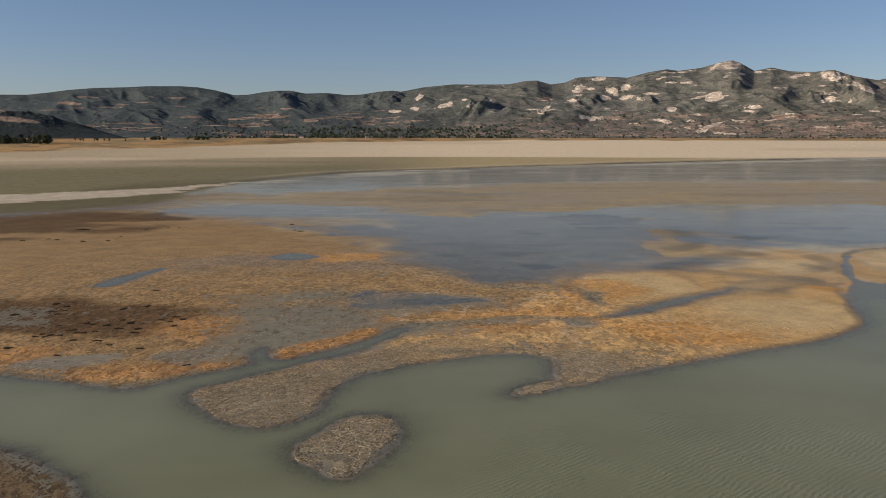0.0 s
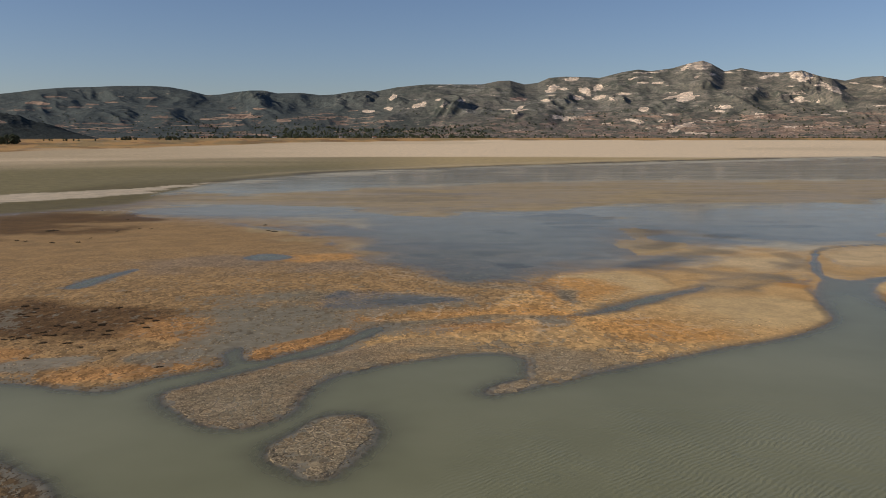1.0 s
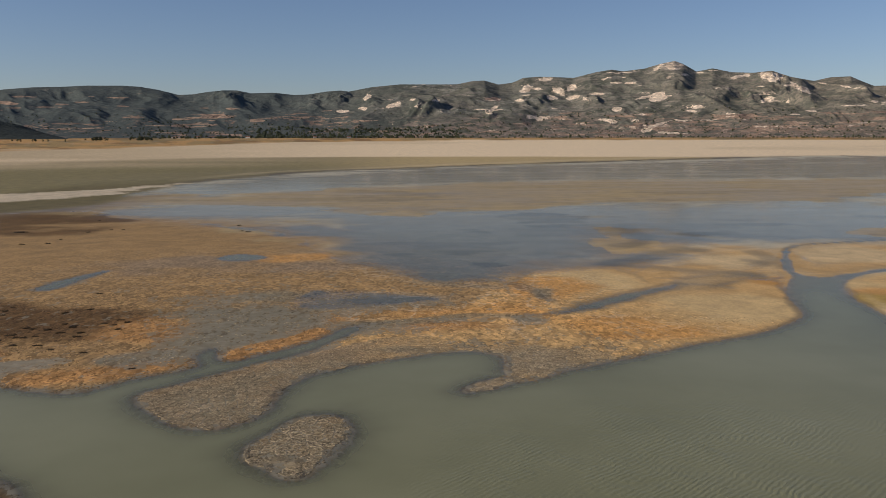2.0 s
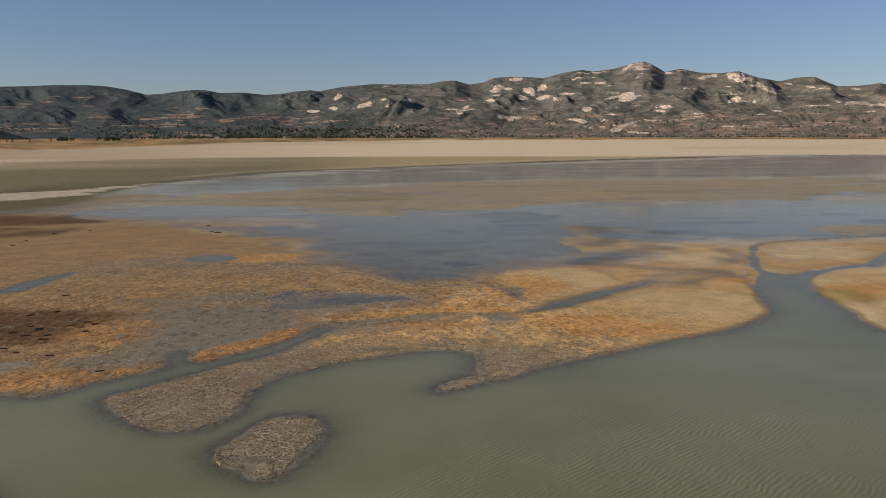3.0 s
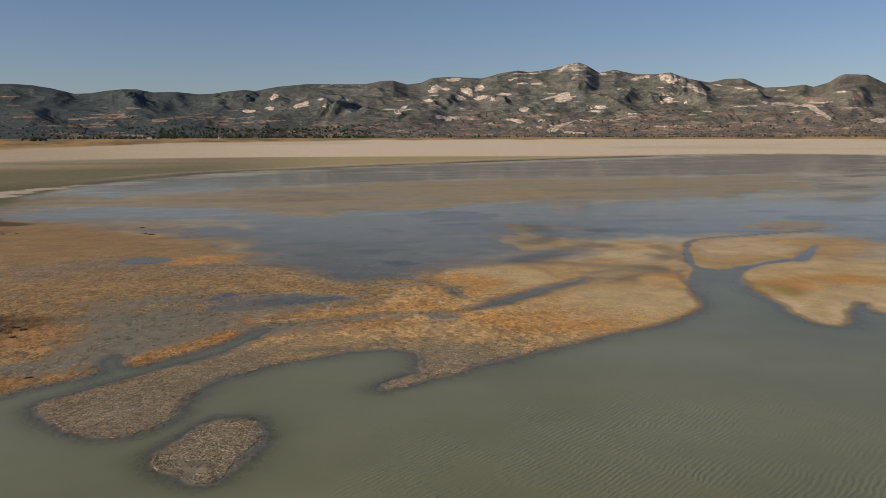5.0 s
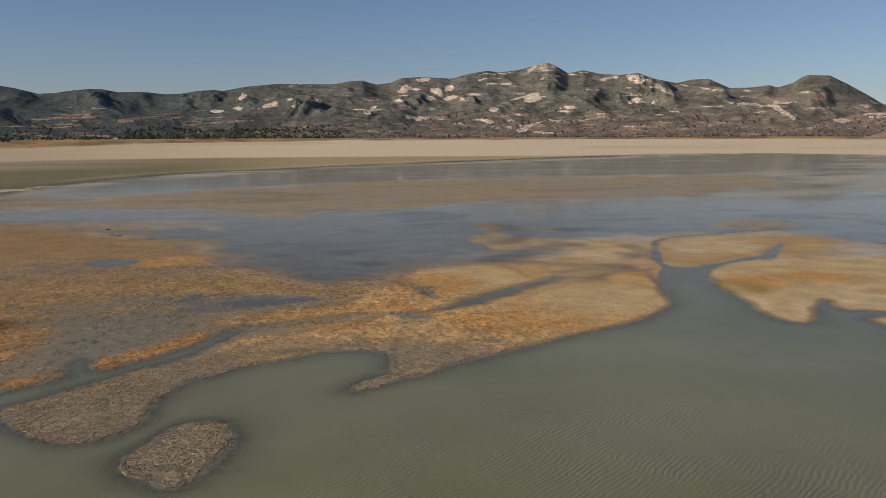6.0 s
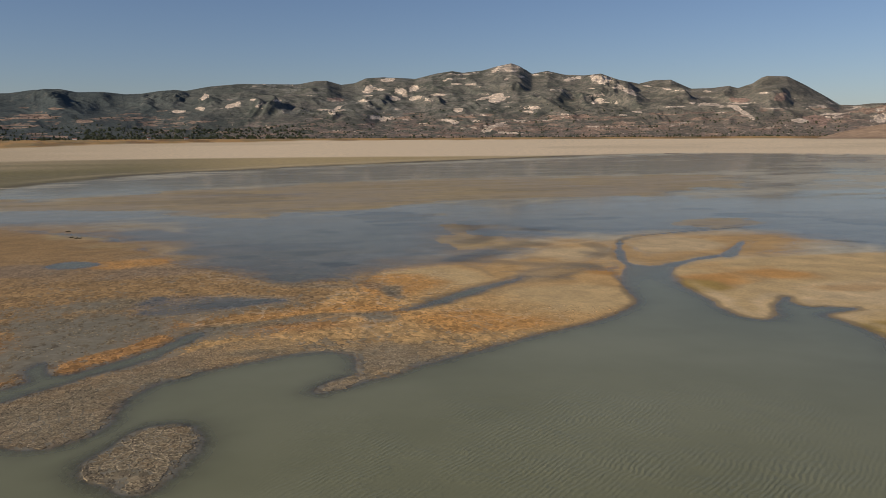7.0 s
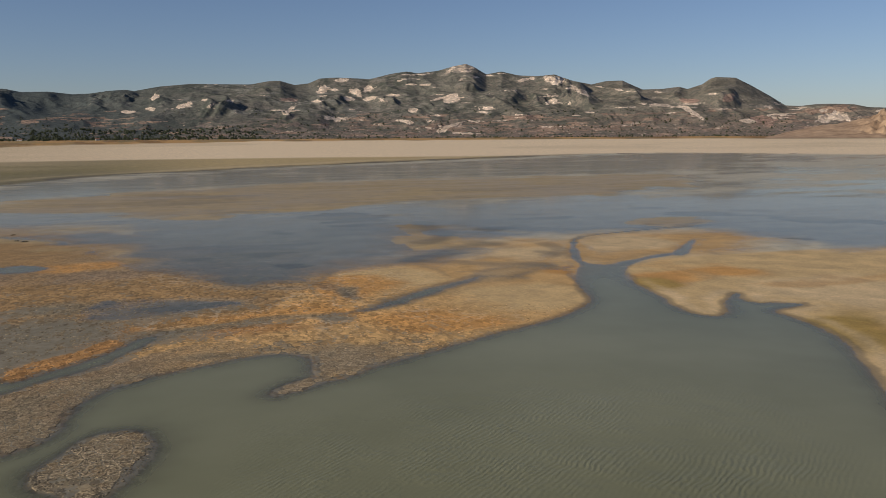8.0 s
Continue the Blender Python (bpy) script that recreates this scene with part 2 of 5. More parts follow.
# ---- plan of the shores, metres east and north of the hovering point ----
WEST_FLAT = [(-51.8, 62.3), (-40.9, 62.3), (-33.7, 61.1), (-31.2, 60.3), (-28.8, 59.8), (-26.2, 58.6), (-23.8, 57.8), (-22.2, 58), (-20.9, 58.9), (-20.1, 60.2), (-18.8, 61.4), (-16.9, 62.7), (-15.6, 63.8), (-15.7, 65.5), (-16.3, 67.3), (-16.1, 68.7), (-15.4, 69.9), (-14.6, 69.1), (-14.2, 66.5), (-13.4, 65.2), (-11.8, 66.2), (-9.8, 68.4), (-8.1, 70.3), (-6.3, 72.8), (-5.8, 74.9), (-4.5, 76.5), (-1.3, 78.2), (4.2, 79.7), (12.3, 81.8), (14.7, 93.9), (14, 100.2), (10.3, 102.1), (5.3, 100.5), (2.6, 104.6), (1.2, 109), (-3.5, 114.9), (-7.7, 119.1), (-13.9, 139.7), (-23.3, 158.3), (-44.4, 177.6), (-61.4, 185), (-68, 202), (-82, 205), (-98.6, 183.4), (-119.6, 146.8)]
SOUTH_FLAT = [(-17.8, 56.3), (-17.3, 57.8), (-16, 59.2), (-14.3, 60.7), (-12.5, 62.4), (-10.2, 65), (-7.7, 67.3), (-6.1, 69.7), (-4.3, 72.8), (-3.4, 75.2), (-1.3, 77.2), (4.3, 80.7), (10.4, 84.5), (12.2, 81), (16.8, 81.3), (21.4, 83.7), (23.6, 85.7), (27.8, 89.7), (32.9, 93.6), (36.7, 95.1), (40.1, 96.9), (42.8, 100.3), (45.8, 100.7), (48.2, 98.4), (46.8, 94.1), (44.1, 89.1), (42.9, 85.8), (42.3, 83), (41.1, 79.4), (38.6, 76), (35.1, 73.1), (30.4, 70.4), (23.8, 67), (18.7, 64.1), (15.2, 62.3), (10.7, 59), (8.8, 57.9), (8.5, 59.9), (9.1, 63.2), (8.6, 65.9), (6.9, 67), (4.5, 67), (1.7, 66.1), (-1.1, 64.7)]
SOUTH_TONGUE = [(-17.8, 56.3), (-17.3, 57.8), (-15.3, 59.8), (-12.5, 62.4), (-8.4, 64.8), (-1.2, 72.4), (3.9, 72.4), (4.5, 67), (1.7, 66.1), (-1.1, 64.7), (-3.7, 63.2), (-6.2, 61.3), (-7.5, 59), (-7.9, 57.3), (-8.1, 55.4), (-8.3, 53.5), (-8.9, 51.6), (-10.1, 50.1), (-11.3, 49.3), (-12.9, 50.1), (-14.8, 51.5), (-16.7, 54)]
PLATE_SPIT = [(4.9, 56.7), (5.2, 56.1), (6.3, 56.5), (8.4, 57.7), (9.4, 58.7), (8.9, 59.6), (8.3, 59.3), (7.3, 59.2), (6, 58.2)]
NORTH_LOBE = [(8.6, 84.5), (11.6, 92.2), (13.9, 99.4), (16.4, 104.7), (19.5, 110.1), (23.9, 113), (28.4, 112), (31.2, 108.3), (32.6, 103.1), (35.9, 100.3), (34.5, 98), (30.9, 95.4), (26.6, 91.9), (23.2, 88.7), (20.5, 85.1), (16.9, 81.8), (12.1, 80.2)]
NORTH_EAST_BAR = [(29.9, 103.9), (33.7, 109.2), (38.9, 111.1), (43.9, 115.1), (48, 122.8), (54, 127.1), (58.1, 126.5), (58.7, 121.7), (55.7, 116.2), (50, 110.2), (46.4, 105.3), (40.1, 102.3), (33.9, 100.7)]
SMALL_BAR = [(47.1, 104), (49.4, 107), (51, 106.6), (50.8, 103.2), (50.4, 100.3), (48.1, 99.5), (46.5, 101.5)]
NEAR_ISLET = [(-8.7, 45.9), (-8.3, 47.5), (-7.1, 49.4), (-6.3, 50.9), (-4.9, 52), (-3.4, 51.8), (-2.6, 50.5), (-2.6, 48.8), (-2.8, 47.2), (-3.4, 45.4), (-4.2, 43.4), (-4.9, 42), (-5.8, 41.8), (-6.9, 43), (-8, 44.6)]
CORNER_FLAT = [(-44.9, 49.2), (-33.1, 47.3), (-25.6, 45.9), (-24.4, 45.4), (-22.9, 44.3), (-21.2, 42.7), (-19, 40.6), (-17.4, 38.9), (-15.2, 35.9), (-13.4, 28.8), (-27.1, 28.8)]
EAST_FLAT = [(54.1, 94.8), (57, 98.9), (62.2, 101.9), (67.4, 103.6), (77.5, 103.6), (104.7, 102.5), (131.5, 92.7), (123.9, 61.3), (74.1, 33.1), (42.7, 20), (34, 22.9), (36.2, 28.2), (39.6, 34.8), (42.9, 39.8), (45.6, 43.9), (48, 47.5), (50.6, 51.6), (53.5, 56.5), (55.4, 61.4), (55.6, 65.4), (55.4, 67.7), (57.4, 68.7), (62.2, 69.8), (58.9, 71), (56.3, 72.2), (56.8, 74.9), (58.6, 77.4), (56.3, 76.1), (53.7, 73.4), (51.3, 69.1), (49, 67.7), (47.8, 68.9), (47.4, 72.2), (49, 78), (50.4, 84.8), (52, 90.1)]
FORK_BAR = [(58.3, 115.2), (63, 123.8), (68.3, 128.5), (75.9, 130.2), (84.8, 129.6), (94.2, 126.1), (90.2, 116.2), (78.6, 109.2), (73.5, 107), (69.3, 107.3), (64, 109.8), (59.3, 111.5)]
FORK_ISLET = [(54.3, 107.7), (58.4, 109.9), (62.2, 107.9), (59.1, 104.2), (55.4, 101.6), (54.1, 103.7)]
RING_BAR = [(86.4, 150.5), (96.4, 158.3), (102.4, 154.6), (99, 144.4), (90.7, 140.7), (85.1, 143.9)]
DAMP_NECK = [(32.5, 93.3), (35.7, 100.7), (40, 103.9), (47.3, 106.6), (46.6, 100.7), (41.7, 97.6), (36.1, 92.6)]
RUST_BAR = [(-13.9, 65.9), (-12.3, 65.4), (-10.5, 66.8), (-8.8, 68.6), (-7.2, 71.1), (-5.9, 73.0), (-5.7, 75.0), (-6.5, 76.8), (-7.7, 76.3), (-9.5, 73.6), (-11.7, 71.3), (-13.5, 69.3)]
DAMP_FILL = [(-3.4, 75.2), (-2.2, 78.6), (4, 81), (10, 84.5), (13.4, 83.4), (14.4, 80.6), (12.2, 79), (5, 78.2), (0, 75.4)]
WEST_LINK = [(-126.2, 142.7), (-172.9, 196.6), (-112, 208), (-90, 226), (-80, 258), (-64, 274), (-54, 253), (-60, 227), (-70, 212), (-69.1, 196.1), (-73.5, 183.6), (-89.3, 165.9)]
STRAND_BAR = [(41.4, 164.8), (45, 162.8), (42.8, 149.7), (42.7, 141.6), (48.3, 138.6), (46.8, 131.5), (38.9, 126.4), (32.4, 121.6), (33.5, 132.8), (38.8, 148)]
CUT_PUDDLE = [(16.6, 81.6), (19.6, 85.0), (23.1, 88.4), (26.3, 90.9), (30.5, 94.3), (34.5, 98), (35.2, 96.8), (33.2, 94.3), (28, 90.3), (23.8, 86.3)]
CUT_POND = [(-11.1, 92.1), (-8.3, 96.3), (-4.2, 95.6), (-0.9, 94.5), (3, 92.2), (5.4, 89.6), (1, 87.4), (-3.8, 85), (-8.5, 85), (-11.2, 87.3)]
CUT_WEST = [(-42.4, 98), (-41.7, 103.1), (-40.5, 107.4), (-37.9, 113.2), (-38.5, 108.4), (-39.4, 103.5), (-39.8, 98.4)]
CUT_POOL = [(-25.8, 123), (-23.9, 126.6), (-20.8, 126), (-18.1, 122.4), (-21.1, 120.1), (-24.4, 120.1)]
CUT_NECK = [(41.5, 79.9), (44.1, 89.4), (48.1, 97.9), (50.5, 101.2), (52.9, 108.9), (56.6, 117.4), (60.6, 124.4), (61.6, 124.0), (60.2, 120.6), (57.3, 113.7), (55.4, 109.8), (52.4, 103.2), (54.9, 100.1), (59.6, 103.4), (64.8, 106.3), (69.6, 107.8), (68.2, 105.1), (63, 103.4), (57.7, 99.7), (54.1, 94.8), (52, 90.1), (50, 84.1), (44.4, 78.3)]
CUT_WEDGE = [(30.6, 110.1), (36, 118.3), (42.2, 123.4), (45.4, 121.6), (40.7, 115.1), (35.7, 112.1), (31.9, 106.9)]
CUT_HOOK = [(43.9, 158.8), (43.6, 147.2), (43.3, 138.5), (38.6, 130.8), (37.2, 132.8), (40.6, 140), (41.6, 150.6)]
LAGOON_WEST = [(-10.4, 161.4), (-0.5, 180.4), (15, 188.4), (30.1, 194.1), (45.1, 184.7), (39.5, 156.9), (34.4, 132.8), (28.8, 117.1), (23.5, 115), (18, 110.1), (12.9, 105.5), (7.6, 102.9), (2.7, 109), (-1.2, 119.1), (-3.6, 132.6), (-7.8, 143.6)]
LAGOON_EAST = [(48.1, 193.6), (82, 206), (116, 205), (150, 201), (184.5, 181.6), (231, 149.8), (147.5, 95.1), (102.6, 100.5), (96.3, 114), (96.5, 129.1), (91.2, 139.4), (72.7, 139), (63.8, 137.5), (54.5, 151.1), (48.2, 165), (46.3, 176.2)]
FAR_STRIP = [(-80, 253), (-68, 306), (-44, 351), (0, 419), (71, 481), (150, 530), (338, 635), (600, 792), (290, 382), (185, 346), (98, 344), (37, 326), (0, 311), (-35, 280), (-51, 263), (-63, 241)]
PALE_STRIP = [(-66, 199.1), (-54, 217), (-34, 219), (-21, 212), (-11.5, 199.6), (-23.7, 188), (-42.4, 185.2), (-56.7, 186.4)]
CUT_FORK = [(67.6, 105.3), (72.9, 111.3), (80.7, 120.6), (82.4, 119.9), (76.2, 112.9), (69.7, 104.6)]
FAR_BED = [(-150.6, 170.9), (-103.6, 192.8), (-89, 205), (-76, 231), (-85, 274), (-74, 333), (-70, 360), (-49, 393), (0, 462), (96, 534), (140, 562), (192, 594), (253, 632), (335, 698), (413, 733), (472, 725), (500, 673), (572, 566), (636, 454), (696, 416), (1192, 715), (191, 1302), (-1066, 1224)]
SALT_BAR = [(-192, 238), (-134, 250), (-120, 265), (-97, 289), (-74, 337), (-87, 280), (-85, 268), (-97, 243), (-117, 219), (-168, 208)]
OCHRE_BAND = [(-73, 219), (-60, 239), (-50, 258), (-34, 272), (0, 300), (36, 315), (94, 331), (162, 333), (208, 333), (189, 272), (117, 217), (93, 221), (63, 220), (30, 200), (-0, 184.3), (-21, 212), (-43, 223)]
SKYLINE_WEST = [(-29.58, 2.41), (-27.80, 2.45), (-26.27, 2.48), (-25.01, 2.65), (-24.05, 2.81), (-22.42, 2.98), (-20.75, 3.05), (-19.39, 3.15), (-17.31, 3.19), (-16.26, 3.14), (-15.19, 2.97), (-14.48, 2.80), (-13.94, 2.66), (-13.03, 2.71), (-12.11, 2.87), (-11.18, 2.99), (-10.25, 3.00), (-9.32, 2.82), (-7.82, 2.87), (-6.49, 2.73), (-5.54, 2.78), (-4.39, 2.97), (-3.43, 3.05), (-2.86, 2.98), (-1.32, 3.28), (0.61, 3.47), (4.44, 3.47), (5.58, 3.69), (6.34, 3.72), (7.30, 3.45), (8.24, 3.56), (8.98, 3.88)]
SKYLINE_EAST = [(10.10, 3.95), (11.58, 3.89), (12.32, 3.84), (13.76, 4.19), (14.84, 4.35), (15.56, 4.23), (16.96, 4.38), (18.00, 4.67), (18.85, 4.83), (19.37, 4.64), (20.24, 4.12), (21.24, 4.30), (22.41, 4.03), (23.71, 3.96), (24.82, 4.06), (25.94, 3.65), (26.35, 3.56), (27.29, 3.36), (28.21, 3.56), (29.32, 3.58), (29.88, 3.31), (30.62, 2.97), (31.88, 2.98), (32.96, 3.10), (33.49, 2.94), (34.37, 3.21), (34.88, 3.56), (35.23, 3.66), (36.44, 3.59), (37.48, 3.03), (38.52, 2.40), (39.48, 1.78), (40.37, 1.73), (41.17, 1.82), (42.13, 1.83), (43.39, 1.77), (44.17, 1.58), (45.18, 1.53), (49.01, 1.54)]
BEACH = [(-450, 515), (-307, 575), (-245, 618), (-183, 702), (0, 708), (127, 709), (224, 719), (283, 706), (345, 719), (401, 711), (471, 634), (543, 537), (637, 416), (1564, 938), (371, 2536), (-1963, 2257)]
WEST_SPOTS = [("umber", -33, 79, 10.6, 11.1), ("umber", -43, 86, 7.3, 7.1), ("umber", -82, 171, 24.0, 33.7), ("umber", -66, 185, 16.1, 13.8), ("rust", -8, 75, 2.2, 2.0), ("rust", -11, 68, 3.9, 2.1), ("rust", -24, 77, 6.2, 5.4), ("rust", -5, 79, 2.2, 3.0), ("rust", -35, 68, 4.8, 3.3), ("rust", -23, 62, 6.6, 2.3), ("grey", -14, 82, 7.4, 10.0), ("grey", -15, 72, 3.6, 3.8), ("grey", -0, 78, 6.0, 2.2), ("grey", -12, 92, 7.8, 4.7), ("clay", -32, 116, 16.5, 11.8), ("clay", -11, 115, 8.8, 7.2), ("silt", -30, 65, 3.8, 1.7), ("silt", -21, 67, 3.5, 1.9), ("grey", -43, 82, 3.9, 3.0), ("drab", -19, 170, 15.0, 24.0), ("amber", -8, 129, 4.5, 5.2), ("amber", -14, 123, 7.7, 5.9), ("umber", -33, 76.5, 8.5, 7.5), ("umber", -42, 79, 8, 8)]
EAST_SPOTS = [("grey", -11, 54, 3.2, 2.9), ("silt", -13, 54, 2.0, 1.4), ("clay", -7, 67, 4.3, 2.9), ("grey", 1, 68, 5.2, 2.2), ("grey", -4, 64, 2.7, 1.5), ("silt", 11, 64, 5.0, 4.3), ("rust", 5, 77, 7.0, 3.8), ("amber", 4, 82, 9.7, 4.2), ("amber", 12, 82, 6.9, 6.7), ("amber", 20, 77, 6.7, 5.3), ("amber", 26, 73, 5.4, 3.5), ("gold", 35, 83, 8.1, 8.7), ("gold", 24, 102, 8.0, 8.3), ("amber", 18, 95, 5.3, 7.8), ("sand", 48, 114, 7.6, 11.9), ("sand", 70, 120, 8.6, 10.4), ("amber", 57, 89, 5.1, 6.0), ("olivegold", 53, 86, 3.5, 4.0), ("olivegold", 58, 61, 4.7, 3.6), ("olivegold", 59, 55, 6.2, 3.2), ("sand", 70, 78, 10.0, 11.7), ("amber", 68, 90, 10.9, 6.7), ("amber", 47, 98, 4.5, 3.3), ("grey", -6, 62, 3.5, 1.5), ("grey", 13, 79, 2.8, 1.5), ("grey", 17, 92, 1.4, 3.1), ("drab", 92, 261, 48.6, 32.4), ("sand", 66.5, 74.0, 9, 6), ("olivegold", 56.3, 59.7, 3.0, 4.5), ("olivegold", 56.3, 55.2, 4.0, 5.5), ("olivegold", 53.6, 86.2, 2.6, 3.4)]
GULLIES = [[(18.0, 82.9), (15.1, 81.3), (13.2, 80.0), (11.9, 77.3), (11.0, 72.8), (10.3, 69.6), (10.1, 66.3), (10.2, 63.9)], [(11.5, 75.0), (12.2, 72.8), (12.2, 69.2), (11.5, 66.3)], [(16.0, 101.4), (16.8, 94.6), (17.4, 85.7)], [(30.0, 107.4), (31.3, 103.1), (31.1, 98.3)], [(12.7, 101.3), (13.5, 96.7), (13.6, 90.6)], [(17.0, 72.4), (18.4, 70.0), (18.4, 66.3)]]
RUNLETS = [(0.6, [(60.5, 123), (62.6, 127), (66, 130.6), (70.5, 132.8), (78.5, 135), (90, 138)]), (0.6, [(90, 138), (104, 141), (118, 140)]), (0.6, [(86, 146), (90.5, 140.5), (99, 143.5)])]
DAMP_RUNS = [[(-4.8, 73.6), (-2.3, 76.3), (0.9, 78.5), (4.2, 79.5), (8.3, 81.3), (12.4, 80.2)], [(-11.3, 72.3), (-13.6, 76.7), (-12.8, 81.7), (-8.5, 85.0)], [(-16.5, 68.4), (-18.2, 67.6), (-20.8, 66.9), (-22.4, 65.8)]]
# shallow damp swales: tone, half width, line
SWALES = [("grey", 1.5, [(53.6, 109.9), (52.4, 112.2), (51.3, 115.2)]), ("grey", 1.3, [(48.0, 98.1), (46.9, 100.5), (45.2, 103.1), (42.7, 102.0)]),
          ("grey", 2.2, [(31.1, 112.1), (35.5, 110.2), (40.1, 106.1), (44.9, 105.3), (46.1, 102.7)]), ("grey", 1.6, [(34.8, 97.2), (37.6, 96.5), (39.8, 94.4)]), ("slate", 0.8, [(15.3, 98.3), (16.3, 93.2), (17.1, 88.4)]), ("grey", 1.5, [(1.1, 101.3), (6.6, 98.6), (11.8, 96.8)]),
          ("slate", 3.0, [(30.9, 113.0), (36.4, 118.3), (43.7, 125.2), (47.2, 126.4)]), ("slate", 2.4, [(46.5, 164.9), (44.9, 155.1), (44.7, 143.9), (40.1, 134.9), (37.9, 132.8)]), ("grey", 3.2, [(51.8, 155.1), (55.6, 148.1), (61.4, 149.8)]), ("grey", 1.6, [(55.9, 123.5), (55.0, 115.2), (50.4, 111.2)])]
# east, north, half width, half length, and how much broken crust covers the mud there
THIN_CRUST = [(-13.7, 80.4, 9.6, 11.9, 0.3), (-15.4, 70.3, 4.4, 4.4, 0.22), (-19.4, 92.1, 7.6, 4.1, 0.4), (-1.3, 75.7, 4.8, 2.8, 0.3), (6.4, 79.2, 5.0, 2.0, 0.35),
              (13.5, 78.8, 2.5, 3.5, 0.3), (-19.8, 66.6, 4.2, 2.2, 0.4), (-42.8, 81.6, 3.4, 5.9, 0.3), (3.7, 68.4, 7.8, 3.6, 0.4), (-8.4, 61.6, 5.2, 4.6, 0.42),
              (12.0, 64.1, 4.5, 3.7, 0.7), (-2.7, 87.4, 11.0, 6.7, 0.2), (-30, 65, 4.2, 1.5, 0.25), (-11.5, 54, 4.5, 4.0, 0.36), (-5.5, 47, 3.0, 4.0, 0.5)]
DARK_SPOTS = [("slate", 32, 177, 9.8, 13.3), ("slate", 10, 128, 5.3, 5.1), ("slate", 17, 155, 4.8, 3.7), ("slate", 6, 139, 3.8, 2.2), ("slate", 1, 125, 2.2, 1.8), ("slate", 18, 119, 7.5, 2.8), ("slate", 14, 113, 4.7, 3.0), ("slate", 99, 114, 3.1, 1.6), ("slate", 74, 165, 6.2, 7.6), ("slate", 111, 161, 8.1, 5.7), ("slate", 107, 176, 11.3, 4.8), ("slate", 126, 163, 8.5, 4.7), ("slate", 56, 149, 4.4, 3.9), ("slate", 128, 135, 7.6, 3.6)]

# ---- terrain ----
def lattice(ix, iy, seed):
    h = (ix.astype(np.int64) * 374761393 + iy.astype(np.int64) * 668265263 + seed * 974634777) & 0xFFFFFFFF
    h = ((h ^ (h >> 13)) * 1274126177) & 0xFFFFFFFF
    h = ((h ^ (h >> 16)) * 2246822519) & 0xFFFFFFFF
    return ((h ^ (h >> 15)) & 0xFFFF) / 32767.5 - 1.0


def grain(x, y, size, seed):
    """Smooth noise from -1 to 1, of the given size in metres."""
    u, v = x / size, y / size
    iu, iv = np.floor(u), np.floor(v)
    a, b = u - iu, v - iv
    a, b = a * a * a * (a * (a * 6 - 15) + 10), b * b * b * (b * (b * 6 - 15) + 10)
    p, q = lattice(iu, iv, seed), lattice(iu + 1, iv, seed)
    r, s = lattice(iu, iv + 1, seed), lattice(iu + 1, iv + 1, seed)
    return (p * (1 - a) + q * a) * (1 - b) + (r * (1 - a) + s * a) * b


def fractal(x, y, size, octaves, seed, gain=0.5):
    total, amount = 0.0, 1.0
    for k in range(octaves):
        c, s = math.cos(k * 1.1), math.sin(k * 1.1)
        total = total + amount * grain(x * c - y * s, x * s + y * c, size / 2 ** k, seed + k)
        amount *= gain
    return total


def ridged(x, y, size, octaves, seed, gain=0.5):
    total, amount = 0.0, 1.0
    for k in range(octaves):
        c, s = math.cos(k * 0.9), math.sin(k * 0.9)
        total = total + amount * (1 - 2 * np.abs(grain(x * c - y * s, x * s + y * c, size / 2 ** k, seed + k)))
        amount *= gain
    return total


def step(value, a, b):
    f = np.clip((value - a) / (b - a), 0, 1)
    return f * f * (3 - 2 * f)


def rounded(points):
    """One round of corner cutting on a closed outline."""
    p = np.array(points, float)
    q = np.roll(p, -1, axis=0)
    return np.stack([p * 0.75 + q * 0.25, p * 0.25 + q * 0.75], 1).reshape(-1, 2)


def inside(points, x, y, reach=40.0):
    """Signed distance to a rounded outline, positive inside, cut off at reach."""
    p = rounded(points)
    result = np.full(x.shape, -reach)
    near = (x > p[:, 0].min() - reach) & (x < p[:, 0].max() + reach) & (y > p[:, 1].min() - reach) & (y < p[:, 1].max() + reach)
    xs, ys = x[near], y[near]
    best, odd = np.full(xs.shape, 1e12), np.zeros(xs.shape, bool)
    for (ax, ay), (bx, by) in zip(p, np.roll(p, -1, axis=0)):
        ex, ey = bx - ax, by - ay
        f = np.clip(((xs - ax) * ex + (ys - ay) * ey) / (ex * ex + ey * ey + 1e-9), 0, 1)
        best = np.minimum(best, (xs - ax - f * ex) ** 2 + (ys - ay - f * ey) ** 2)
        if ay != by:
            odd ^= ((ay > ys) != (by > ys)) & (xs < ex * (ys - ay) / ey + ax)
    dist = np.minimum(np.sqrt(best), reach)
    result[near] = np.where(odd, dist, -dist)
    return result


def line_gap(points, x, y, reach=6.0):
    """Distance to a line of points, cut off at reach."""
    p = np.array(points, float)
    result = np.full(x.shape, reach)
    near = (x > p[:, 0].min() - reach) & (x < p[:, 0].max() + reach) & (y > p[:, 1].min() - reach) & (y < p[:, 1].max() + reach)
    xs, ys = x[near], y[near]
    best = np.full(xs.shape, reach * reach)
    for (ax, ay), (bx, by) in zip(p[:-1], p[1:]):
        ex, ey = bx - ax, by - ay
        f = np.clip(((xs - ax) * ex + (ys - ay) * ey) / (ex * ex + ey * ey + 1e-9), 0, 1)
        best = np.minimum(best, (xs - ax - f * ex) ** 2 + (ys - ay - f * ey) ** 2)
    result[near] = np.sqrt(best)
    return result


